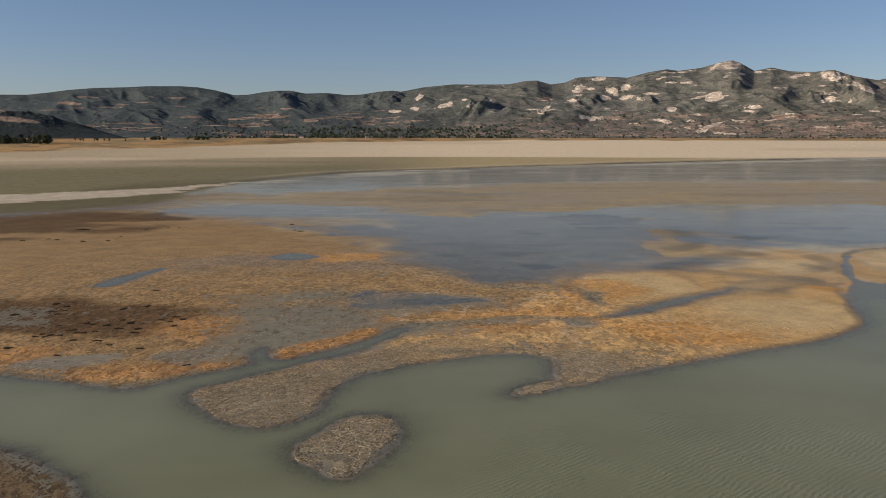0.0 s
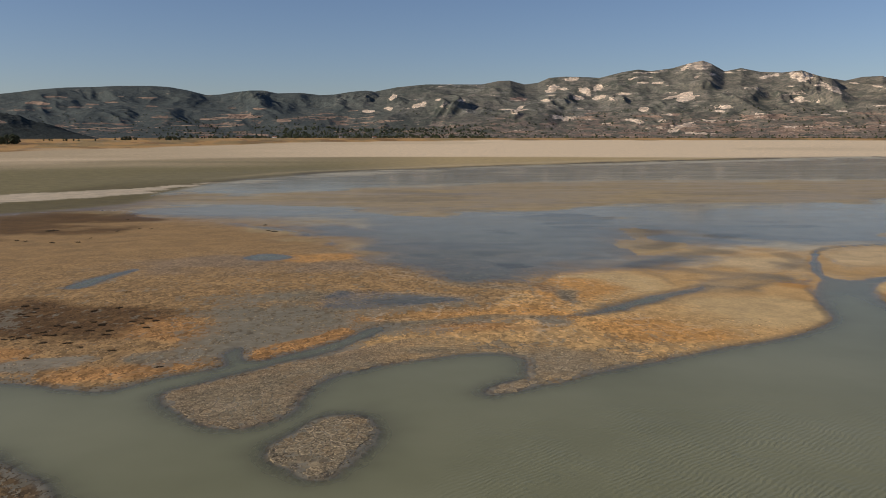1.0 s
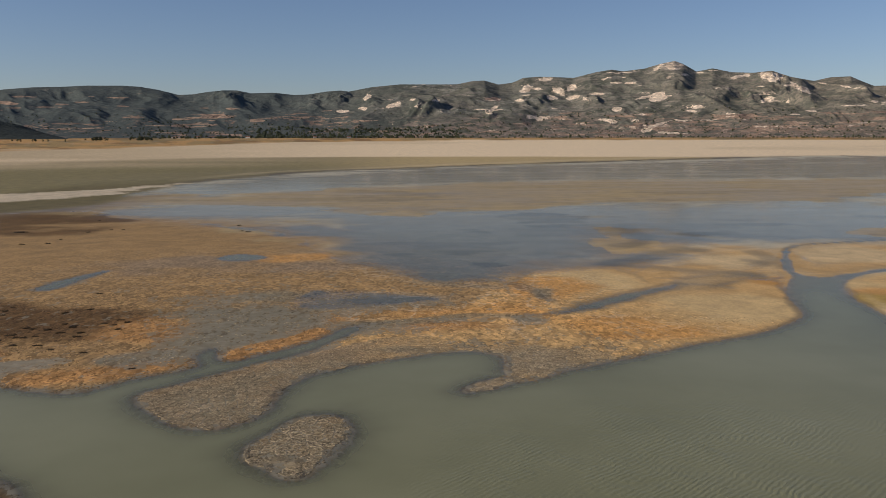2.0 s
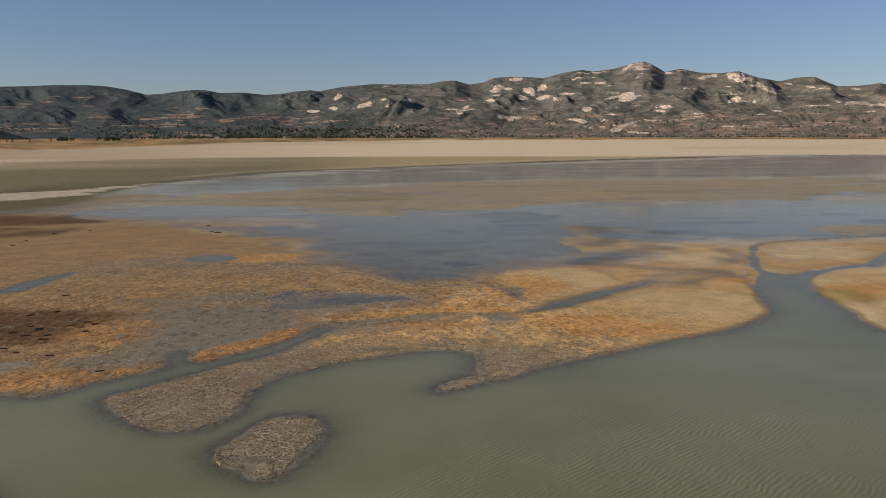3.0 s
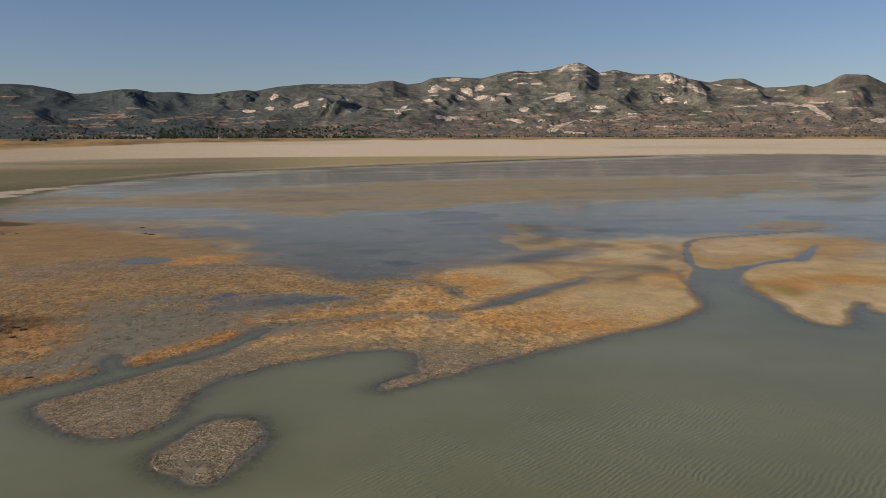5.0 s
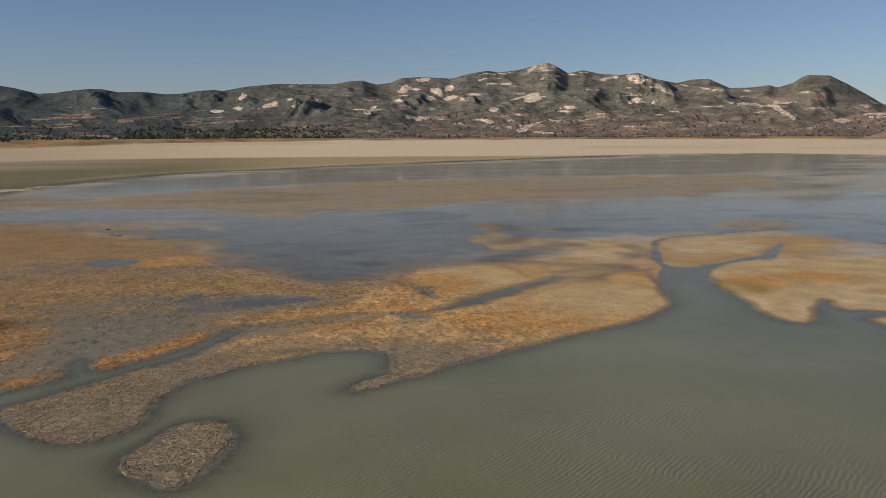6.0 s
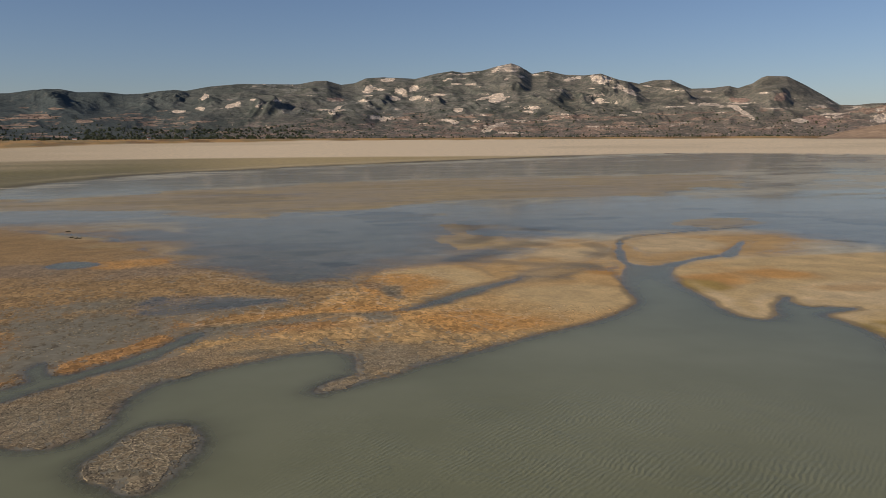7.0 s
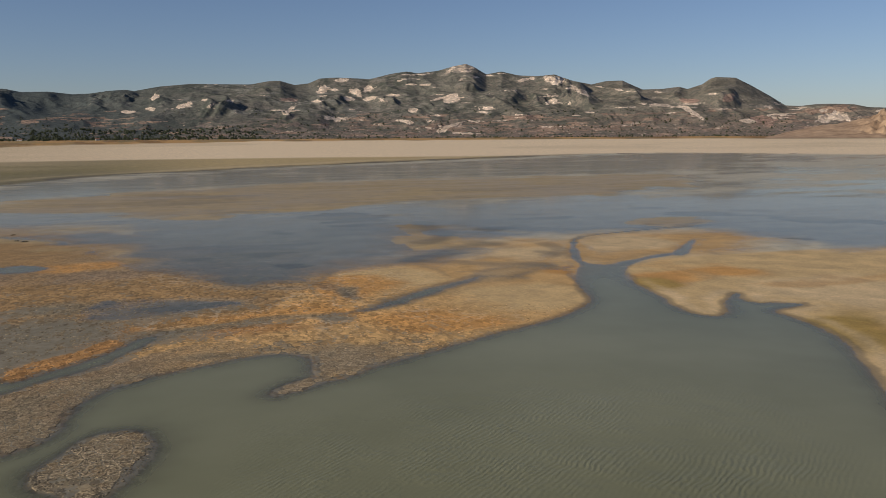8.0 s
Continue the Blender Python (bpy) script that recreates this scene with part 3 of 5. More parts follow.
BAY_SHORE = [(6, 57), (14, 60), (19, 63.5), (16, 68), (9, 69), (3, 67), (7, 66), (9, 63)]
LANDS = [WEST_FLAT, SOUTH_FLAT, SOUTH_TONGUE, PLATE_SPIT, NORTH_LOBE, NORTH_EAST_BAR, SMALL_BAR, NEAR_ISLET, CORNER_FLAT, EAST_FLAT, FORK_BAR, FORK_ISLET, DAMP_NECK, DAMP_FILL]
FILMS = [WEST_LINK, RING_BAR, STRAND_BAR, OCHRE_BAND]
CUTS = [CUT_PUDDLE, CUT_WEST, CUT_POOL, CUT_FORK, CUT_NECK]
SHEETS = [(LAGOON_WEST, 0.022), (LAGOON_EAST, 0.022), (FAR_STRIP, 0.016), (PALE_STRIP, 0.02), (CUT_WEDGE, 0.012), (CUT_HOOK, 0.012)]


def survey(x, y):
    """Height of the bed, distance into land, and the film of wet that lies on it."""
    r = np.hypot(x, y)
    ragged = 0.3 * fractal(x, y, 2.2, 3, 11) + 0.012 * np.maximum(r - 40, 0) * fractal(x * 0.6, y, 9.0, 4, 21) * step(r, 60, 160)
    land = np.full(x.shape, -40.0)
    for outline in LANDS:
        land = np.maximum(land, inside(outline, x, y))
    for outline in CUTS:
        land = np.minimum(land, -inside(outline, x, y) * 1.0)
    land = land + ragged
    film = np.full(x.shape, -40.0)
    for outline in FILMS:
        film = np.maximum(film, inside(outline, x, y))
    film = film + ragged * 2.5
    far = inside(FAR_BED, x, y, 120.0) + 6 * fractal(x * 0.4, y, 60, 3, 31) * step(r, 200, 400)
    far = np.maximum(far, (r - 1150))
    z = np.where(land > 0, 0.10 * np.tanh(land / 1.2) + 0.015 * fractal(x, y, 3.0, 3, 41), 0.45 * np.tanh(land / 7.5))
    # north of the capes the flats sink by inches into a thin lagoon
    soft = step(y + 0.25 * x, 92, 112) * (1 - step(y, 700, 800))
    patchy = 0.02 * fractal(x * 0.4, y, 9.0, 4, 43) + 0.018 * fractal(x * 0.3, y, 40.0, 3, 47)
    shoal = np.where(land > 0, 0.045 * np.tanh(land / 10), np.maximum(0.02 * np.tanh((land + 6) / 20), -0.006)) + patchy * np.where(land > 0, 0.25 + 0.5 * (1 - step(land, 2, 10)), 0.6)
    z = z * (1 - soft) + shoal * soft
    for outline, deep in SHEETS:
        reach = 14 if deep > 0.015 else 2.5
        d = inside(outline, x, y) + reach * 30 * patchy * step(r, 90, 130)
        z = np.where(d > -reach, np.minimum(z, 0.012 - (0.012 + deep) * step(d, -reach, reach * 0.6) + 0.3 * patchy), z)
    for outline in CUTS:
        d = inside(outline, x, y) + 0.5 * ragged - 0.4 * (outline is CUT_NECK)
        z = np.where(d > -1.5, np.minimum(z, 0.03 - (0.05 if outline is CUT_PUDDLE else 0.08) * step(d, -1.5, 1.2)), z)
    for wide, line in RUNLETS:
        z = np.minimum(z, 0.02 - 0.035 * (1 - step(line_gap(line, x, y) + 0.4 * ragged, 0.5 * wide, 1.6 * wide)))
    pond = inside(CUT_POND, x, y) + ragged * 3
    z = np.where(pond > -1, np.minimum(z, 0.008 - 0.02 * step(pond, -1, 1.5) + 0.011 * fractal(x * 0.5, y, 5, 3, 49)), z)
    z = np.maximum(z, np.where(film > 0, -0.003 + 0.007 * np.tanh(film / 6) + 0.005 * fractal(x * 0.5, y, 14, 3, 51), -1))
    z = np.maximum(z, np.where(far > 0, 0.12 * np.tanh(far / 20), -1))
    z = z + 12.0 * np.clip((r - 1000) / 2500, 0, 1) + 0.4 * step(r, 1000, 1600) * fractal(x, y, 300, 3, 61)
    return z, land, film, far


TONES = {
    "tan": (0.3, 0.195, 0.09), "sedge": (0.115, 0.1, 0.05), "ochre": (0.49, 0.32, 0.14), "gold": (0.54, 0.395, 0.2), "amber": (0.49, 0.265, 0.085),
    "rust": (0.38, 0.205, 0.075), "umber": (0.1, 0.056, 0.022), "clay": (0.25, 0.185, 0.12), "grey": (0.22, 0.186, 0.125),
    "silt": (0.29, 0.24, 0.17), "drab": (0.41, 0.315, 0.16), "sand": (0.56, 0.43, 0.25), "olivegold": (0.36, 0.25, 0.075),
    "olive": (0.19, 0.168, 0.085), "beach": (0.74, 0.6, 0.41), "loam": (0.46, 0.37, 0.24), "khaki": (0.42, 0.33, 0.17), "salt": (0.5, 0.43, 0.32), "slate": (0.1, 0.09, 0.065), "straw": (0.43, 0.26, 0.1),
    "bed": (0.45, 0.425, 0.335), "sump": (0.15, 0.135, 0.09),
}


def colours(x, y, land, film, far):
    """Zone colours of the bed, its wetness, veins and cracks."""
    r = np.hypot(x, y)
    tone = np.empty((*x.shape, 3))
    tone[:] = TONES["bed"]

    def lay(name, amount):
        tone[:] = tone * (1 - amount[..., None]) + np.array(TONES[name]) * amount[..., None]

    lay("sump", 1 - step(y + 0.25 * x, 84, 105))
    wobble = fractal(x, y, 10, 4, 71)
    streak = fractal(x * 0.35, y, 6, 4, 81)
    north = step(y + 0.25 * x, 92, 125)
    lay("tan", step(inside(WEST_FLAT, x, y) + ragged_edge(x, y) * (1 + 6 * north), -2 - 26 * north, 1 + 8 * north))
    for outline in (SOUTH_FLAT, NORTH_LOBE, NORTH_EAST_BAR, SMALL_BAR, FORK_BAR, FORK_ISLET, STRAND_BAR):
        lay("ochre", step(inside(outline, x, y) + ragged_edge(x, y) * (1 + 3 * north), -1.5 - 8 * north, 0.5 + 3 * north))
    lay("gold", step(inside(EAST_FLAT, x, y), -1.5, 0.5))
    lay("clay", step(inside(SOUTH_TONGUE, x, y), -0.8, 0.3) * step(-x, -2, 5) * 0.8)
    lay("grey", step(inside(SOUTH_TONGUE, x, y), 0.3, 2.5) * step(-x, 2, 6) * 0.8)
    lay("grey", step(inside(NEAR_ISLET, x, y), -0.8, 0.3))
    lay("silt", step(inside(PLATE_SPIT, x, y), -0.8, 0.3))
    lay("umber", step(inside(CORNER_FLAT, x, y), -1.0, 0.5) * 0.7)
    # drab wet mud; over OCHRE_BAND it also holds part of the mountains' reflection
    lay("drab", step(film, -6, 6))
    lay("umber", step(inside(WEST_LINK, x, y), -5, 8) * step(-x, 60, 85) * 0.7)
    for name, cx, cy, across, along in WEST_SPOTS + EAST_SPOTS:
        d = math.hypot(cx, cy)
        ux, uy = cx / d, cy / d
        a = ((x - cx) * uy - (y - cy) * ux) / across
        b = ((x - cx) * ux + (y - cy) * uy) / along
        lay(name, (1 - step(np.hypot(a, b) + 0.35 * wobble + 0.25 * streak, 0.45, 1.15)) * (0.92 * step(np.maximum(land, film), -1.0, 0.6)))
    lay("olive", step(far, -6, 2))
    lay("khaki", step(far, 2, 8) * step(np.degrees(np.arctan2(x, y)), -8, 4))
    width = r * r / 26000 + 0.5
    lay("slate", step(far / width, -0.6, 0.2) * (1 - step(far / width, 0.9, 1.5)) * step(r, 280, 360) * np.clip(0.75 + 0.6 * streak, 0, 1))
    lay("beach", step(far / width, 1.5, 2.0) * (1 - step(far / width, 2.6, 3.4)) * step(r, 330, 420) * 0.2)
    lay("sedge", step(far, -4, 4) * (1 - step(far, 30, 45)) * (1 - step(r, 300, 380)) * 0.85)
    lay("salt", step(inside(SALT_BAR, x, y, 60) + 2.5 * streak, -1.5, 1.0))
    lay("beach", step(inside(BEACH, x, y, 300) + 30 * fractal(x, y * 0.5, 260, 4, 91), -25, 25))
    lay("beach", step(r, 1150, 1350))
    bear = np.degrees(np.arctan2(x, y))
    bands = fractal(bear * 0.5, 26000 / np.maximum(r, 1), 7, 4, 93)
    lay("loam", step(far, 40, 90) * (1 - step(bear, -24, 4)) * step(r, 450, 600) * np.clip(0.95 - 0.6 * bands, 0, 1))
    lay("loam", step(r, 1000, 1200) * step(bands, 0.1, 0.6) * 0.35)
    edge = np.interp(bear, [-60, -28, -15, -5, 5, 60], [850, 1000, 1430, 2000, 2300, 2400]) + 120 * fractal(x, y, 300, 4, 95)
    lay("straw", step(r - edge, 0, 60))
    lay("umber", step(r - edge, 0, 60) * step(fractal(bear * 1.6, 26000 / np.maximum(r, 1), 3, 4, 97), 0.0, 0.4) * 0.6)
    lay("olive", step(r - edge, 100, 160) * step(fractal(bear * 1.4, 26000 / np.maximum(r, 1), 2.5, 4, 99), 0.1, 0.35) * 0.55)
    lay("umber", step(bear, 36.5, 38.5) * step(r, 2120, 2200) * (1 - step(r, 2330, 2400)) * np.clip(0.7 + 0.6 * bands, 0, 1) * 0.6)
    rim = 1 - step(np.abs(land - 0.15), 0.15, 0.7)
    lay("silt", step(inside(CUT_POND, x, y) + 3 * ragged_edge(x, y), -2, 2) * 0.7)
    for name, cx, cy, across, along in DARK_SPOTS:
        d = math.hypot(cx, cy)
        a = ((x - cx) * cy - (y - cy) * cx) / d / across
        b = ((x - cx) * cx + (y - cy) * cy) / d / along
        lay(name, (1 - step(np.hypot(a, b) + 0.9 * streak + 0.7 * wobble, 0.35, 0.95)) * 0.9)
    lay("grey", step(inside(BAY_SHORE, x, y) + ragged_edge(x, y), -0.6, 0.8) * step(land, 0.0, 0.3) * 0.4)
    lay("grey", step(inside(DAMP_NECK, x, y) + ragged_edge(x, y), -1.5, 1) * 0.45)
    for line in DAMP_RUNS:
        lay("grey", (1 - step(line_gap(line, x, y) + 0.8 * ragged_edge(x, y), 0.5, 1.9)) * 0.8)
    swale = np.zeros(x.shape)
    for name, wide, line in SWALES:
        d = line_gap(line, x, y, 12.0) + 0.8 * ragged_edge(x, y) + 0.6 * streak
        amount = 1 - step(d, 0.35 * wide, 1.25 * wide)
        lay(name, amount * 0.5)
        swale = np.maximum(swale, amount)
    for wide, line in RUNLETS:
        lay("slate", (1 - step(line_gap(line, x, y) + 0.4 * ragged_edge(x, y), 0.5 * wide, 1.6 * wide)) * 0.6)
    # the eastern flat: ochre streaks and a pale dry rim along the water
    east = step(inside(EAST_FLAT, x, y), 0.0, 2.0)
    lay("amber", east * step(fractal(x * 0.5, y * 1.4, 7, 4, 161), 0.15, 0.75) * step(land, 2, 6) * 0.4)
    lay("beach", east * (1 - step(land + 0.8 * wobble, 1.2, 2.8)) * step(land, 0.3, 0.8) * (1 - step(r, 95, 110)) * 0.3)
    for cx, cy, across, along in ((59.5, 60.5, 3.2, 6.0), (62.5, 56.5, 4.5, 6.5), (53, 86, 2.8, 3.6)):
        d = math.hypot(cx, cy)
        gap = np.hypot(((x - cx) * cy - (y - cy) * cx) / d / across, ((x - cx) * cx + (y - cy) * cy) / d / along)
        lay("olivegold", east * (1 - step(gap + 0.3 * streak, 0.4, 1.1)) * step(land, 1.5, 3.0) * 0.75)
    # mottled dark and drab patches on the lagoon floor
    floor = step(r, 105, 135) * (1 - step(r, 250, 330)) * (1 - step(land, -6, 1)) * (1 - step(far, -6, 0))
    lay("slate", floor * step(fractal(x * 0.32, y, 16, 5, 163, 0.6), 0.25, 0.6) * 0.35)
    lay("drab", floor * step(fractal(x * 0.3, y, 22, 5, 167, 0.6), 0.35, 0.8) * 0.4)
    rusty = step(inside(RUST_BAR, x, y) + 0.5 * ragged_edge(x, y), -0.5, 0.4)
    lay("rust", rusty * 0.9)
    for line in GULLIES:
        d = line_gap(line, x, y) + 0.25 * fractal(x, y, 1.2, 3, 151)
        lay("grey", (1 - step(d, 0.1, 0.6)) * 0.35)
    paved = np.maximum(step(inside(SOUTH_TONGUE, x, y), -0.3, 0.6) * step(-x, -2, 5), step(inside(NEAR_ISLET, x, y), -0.3, 0.5))
    lay("slate", paved * 0.2)
    lay("slate", rim * (1 - north) * 0.5 * (1 - step(r, 90, 200)))
    lagoonish = step(r, 100, 170) * (1 - step(r, 900, 1100))
    wet = np.clip(0.35 * rim + step(film, -2, 2) * 0.33 * step(-land, -1, 0.5) + 0.3 * lagoonish * (1 - step(land, 0, 12)) * (1 - step(far, 0, 25)), 0, 1)
    wet = wet * (1 - 0.9 * step(far, -4, 2) * (1 - step(r, 300, 380)))
    wet = np.maximum(wet, 0.22 * step(r, 300, 380) * step(far, 0, 10) * (1 - step(far, 20, 90)) * (1 - step(r, 700, 900)))
    wet = np.maximum(wet, 0.3 * swale)
    near = 1 - step(r, 120, 200)
    vein = near * (0.2 + 0.8 * step(x, -14, -2)) * (1 - step(x + 0.3 * (y - 80), 26, 42)) * step(land, 0.6, 2.5) * np.clip(0.7 + 0.6 * fractal(x, y, 14, 3, 101), 0, 1)
    bay = step(x, -4, 1) * (1 - step(x, 17, 25)) * (1 - step(y, 70, 77))
    crack = bay * np.clip((1 - step(land + 1.5 * wobble, 2.5, 6.5)) * step(land, 0, 0.4), 0, 1)
    crust = np.full(x.shape, 0.86) + 0.12 * wobble
    for cx, cy, across, along, value in THIN_CRUST:
        d = math.hypot(cx, cy)
        a = ((x - cx) * cy - (y - cy) * cx) / d / across
        b = ((x - cx) * cx + (y - cy) * cy) / d / along
        amount = 1 - step(np.hypot(a, b) + 0.3 * wobble + 0.2 * streak, 0.5, 1.25)
        crust = crust * (1 - amount) + value * amount
    crust = np.maximum(crust, 0.9 * rusty)
    crust = crust * (0.55 + 0.45 * step(land, 0.1, 2.0)) + 0.5 * step(x, 22, 38)
    close = (1 - 0.85 * step(r, 85, 150)) * (1 - step(r, 130, 230)) * (1 - 0.9 * step(x + 0.2 * (y - 80), 14, 36))
    return tone, wet, vein, crack, crust, close


def ragged_edge(x, y):
    return 0.6 * fractal(x, y, 5, 3, 121)


def sheet(name, x, y, z, material, values=(), tone=None, keep=None, closed=False):
    """A mesh over a grid of rows and columns, with point attributes."""
    rows, cols = x.shape
    i, j = np.meshgrid(np.arange(rows - 1), np.arange(cols if closed else cols - 1), indexing="ij")
    k = (j + 1) % cols
    quads = np.stack([i * cols + j, (i + 1) * cols + j, (i + 1) * cols + k, i * cols + k], -1).reshape(-1, 4)[:, ::-1]
    if keep is not None:
        quads = quads[keep.ravel()[quads].any(1)]
    used = np.unique(quads)
    index = np.full(rows * cols, -1)
    index[used] = np.arange(len(used))
    quads = index[quads]
    points = np.stack([x, y, z], -1).reshape(-1, 3)[used]
    mesh = bpy.data.meshes.new(name)
    mesh.vertices.add(len(points)), mesh.loops.add(quads.size), mesh.polygons.add(len(quads))
    mesh.vertices.foreach_set("co", points.astype(np.float32).ravel())
    mesh.loops.foreach_set("vertex_index", quads.astype(np.int32).ravel())
    mesh.polygons.foreach_set("loop_start", np.arange(0, quads.size, 4, dtype=np.int32))
    mesh.polygons.foreach_set("use_smooth", np.ones(len(quads), bool))
    for key, value in values:
        mesh.attributes.new(key, "FLOAT", "POINT").data.foreach_set("value", value.ravel()[used].astype(np.float32))
    if tone is not None:
        rgba = np.concatenate([tone.reshape(-1, 3)[used], np.ones((len(used), 1))], 1)
        mesh.attributes.new("tone", "FLOAT_COLOR", "POINT").data.foreach_set("color", rgba.astype(np.float32).ravel())
    mesh.materials.append(material)
    mesh.update(calc_edges=True)
    mesh.validate()
    return new(name, mesh)


# bearings are fine over the lake and coarse behind it; rings widen with distance
bearings = np.radians(np.concatenate([np.arange(-180, -34, 4.0), np.arange(-34, 50, 0.1), np.arange(50, 180, 4.0)]))
dips = np.concatenate([np.arange(34, 6.0, -0.075), np.arange(6.0, 1.6, -0.042), np.arange(1.6, 0.2, -0.035)])
rings = np.concatenate([[0.01, 8, 18], EYE / np.tan(np.radians(dips)), [4990.0]])
R_, B_ = np.meshgrid(rings, bearings, indexing="ij")
gx, gy = R_ * np.sin(B_), R_ * np.cos(B_)
gz, land, film, far = survey(gx, gy)
tone, wet, vein, crack, crust, close = colours(gx, gy, land, film, far)
ground = sheet("ground", gx, gy, gz, MUD, (("wet", wet), ("vein", vein), ("crack", crack), ("crust", crust), ("near", close)), tone, closed=True)
tagged(ground, "dry ochre and grey lake bed of cracked mud rising to straw fields", "ground", kind="structure")

depth = np.maximum(-gz, 0.0)
ripple = step(-land, 1.0, 12.0) * (1 - step(R_, 40, 70)) * (0.35 + 0.65 * step(gx, -6, 6))
keep = (gz < 0.03) & (R_ < 1150)
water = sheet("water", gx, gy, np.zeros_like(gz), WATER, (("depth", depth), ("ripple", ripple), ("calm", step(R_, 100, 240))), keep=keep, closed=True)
tagged(water, "shallow turbid grey-green lake water with fine wind ripples", "water", kind="structure")

# ---- mountains ----
SKYLINE = SKYLINE_WEST + SKYLINE_EAST
# bearing, elevation, half width, half height and lean of bare patches seen over the lake, in degrees
PALE_WEST = [(-1.66, 2.55, 0.39, 0.23, 0.3), (-1.89, 1.87, 0.35, 0.15, 0), (0.04, 2.06, 0.77, 0.19, 0.2), (-3.12, 1.68, 0.57, 0.11, 0), (1.46, 2.41, 0.35, 0.11, 0), (1.89, 2.07, 0.69, 0.11, 0.35),
             (3.0, 2.37, 0.46, 0.15, 0), (7.06, 1.9, 0.64, 0.31, 0.5), (9.18, 3.13, 0.45, 0.26, 0.3), (9.97, 3.16, 0.45, 0.11, 0), (10.29, 3.75, 0.74, 0.15, 0.1), (11.42, 3.04, 0.66, 0.33, 0),
             (10.88, 2.56, 0.44, 0.22, 0), (12.26, 3.25, 0.44, 0.22, 0), (12.35, 2.58, 0.52, 0.15, 0.2), (13.99, 2.79, 0.65, 0.09, 0), (10.17, 1.25, 0.89, 0.19, 0), (14.42, 3.77, 0.26, 0.09, 0.2),
             (15.15, 3.5, 0.5, 0.07, 0), (16.11, 3.49, 0.53, 0.1, 0)]
# 17.83 paints the summit's sunlit side pale, 26.68 brightens a sunlit rock slab
PALE_EAST = [(17.91, 2.52, 0.69, 0.32, 0.2), (16.86, 2.53, 0.77, 0.11, 0.2), (18.55, 3.8, 0.27, 0.1, 0.4), (19.46, 3.95, 0.31, 0.06, 0), (17.83, 4.42, 0.55, 0.18, 0.4), (20.24, 1.88, 0.88, 0.22, 0),
             (15.29, 1.78, 0.43, 0.15, 0), (14.77, 1.02, 0.72, 0.14, -0.1), (16.46, 1.04, 0.35, 0.11, 0), (17.12, 0.35, 0.5, 0.22, 0), (17.81, 0.71, 1.05, 0.11, 0.3), (18.88, 0.2, 1.38, 0.07, 0),
             (24.83, 3.68, 0.94, 0.34, -0.15), (22.74, 3.73, 0.49, 0.14, 0.2), (23.39, 3.82, 0.25, 0.14, 0), (24.26, 3.11, 0.38, 0.05, 0), (24.75, 2.31, 0.51, 0.17, 0.2), (26.38, 1.33, 0.37, 0.05, 0),
             (26.68, 2.88, 0.74, 0.17, -0.6), (31.67, 1.95, 1.08, 0.11, -0.1), (33.65, 1.59, 1.13, 0.17, -0.5), (37.34, 0.78, 0.68, 0.18, -0.15), (42.27, 1.0, 1.5, 0.35, 0), (44.88, 1.33, 0.36, 0.1, 0),
             (27.79, 3.2, 0.45, 0.07, -0.2), (29.09, 2.96, 0.37, 0.07, -0.2), (27.26, 1.53, 0.52, 0.07, -0.1)]
REDDISH = [(6.94, 2.47, 0.53, 0.15, 0), (23.04, 1.22, 1.14, 0.12, 0), (33.81, 2.21, 0.78, 0.18, -0.1), (36.08, 2.31, 0.38, 0.25, 0), (38.35, 0.81, 0.84, 0.35, 0)]
STRIPS = [(-24.0, 2.0, 1.0, 0.13), (-23.1, 2.4, 0.7, 0.07), (-21.8, 1.8, 0.9, 0.08), (-23.6, 1.72, 0.5, 0.06), (-20.7, 1.97, 0.5, 0.07), (-19.7, 2.12, 0.5, 0.06),
          (-17.7, 2.43, 0.7, 0.08), (-19.2, 2.47, 0.3, 0.06), (-17.3, 1.9, 0.4, 0.06), (-12.4, 1.83, 0.45, 0.07), (-13.8, 1.1, 0.7, 0.07), (-12.1, 1.25, 0.8, 0.1),
          (-10.6, 1.8, 0.6, 0.07), (-8.8, 1.0, 0.9, 0.14), (-6.2, 1.2, 0.7, 0.1), (-4.3, 1.7, 0.6, 0.08), (36.3, 2.5, 0.45, 0.16), (42.1, 1.45, 1.4, 0.4), (24.0, 1.2, 1.0, 0.08)]
# bearing of the steep side, elevation of the foot, height, how far it reaches down the slope
KNOLLS = [(2.4, 1.9, 0.85, 0.5), (19.3, 3.25, 0.4, 0.35), (22.2, 2.65, 0.55, 0.45), (25.9, 2.75, 0.85, 0.7), (-19.2, 1.4, 0.6, 0.5), (-16.1, 1.3, 0.5, 0.6),
          (-14.4, 2.5, 0.35, 0.4), (-10.4, 2.45, 0.4, 0.45), (-7.6, 2.45, 0.4, 0.4), (-3.2, 2.6, 0.4, 0.35), (-1.4, 2.35, 0.5, 0.3), (-22.1, 1.9, 0.4, 0.5),
          (13.8, 2.4, 0.35, 0.4), (10.3, 2.4, 0.4, 0.4), (36.1, 2.3, 0.5, 0.7), (-5.5, 2.2, 0.4, 0.4), (27.0, 2.2, 0.5, 0.5), (30.0, 2.6, 0.4, 0.4)]
CRAGS = [(9.6, 2.35, 0.9, 0.45), (13.5, 2.5, 1.7, 0.32), (19.0, 3.3, 0.8, 0.28), (23.0, 2.6, 1.1, 0.35), (26.0, 2.5, 0.7, 0.4), (24.9, 3.7, 1.2, 0.35),
         (-4.0, 2.6, 1.6, 0.35), (-11.0, 2.7, 1.4, 0.3), (16.5, 0.6, 2.0, 0.3), (6.5, 1.4, 1.2, 0.3), (42.3, 1.2, 2.0, 0.5), (11.4, 3.0, 0.7, 0.3)]


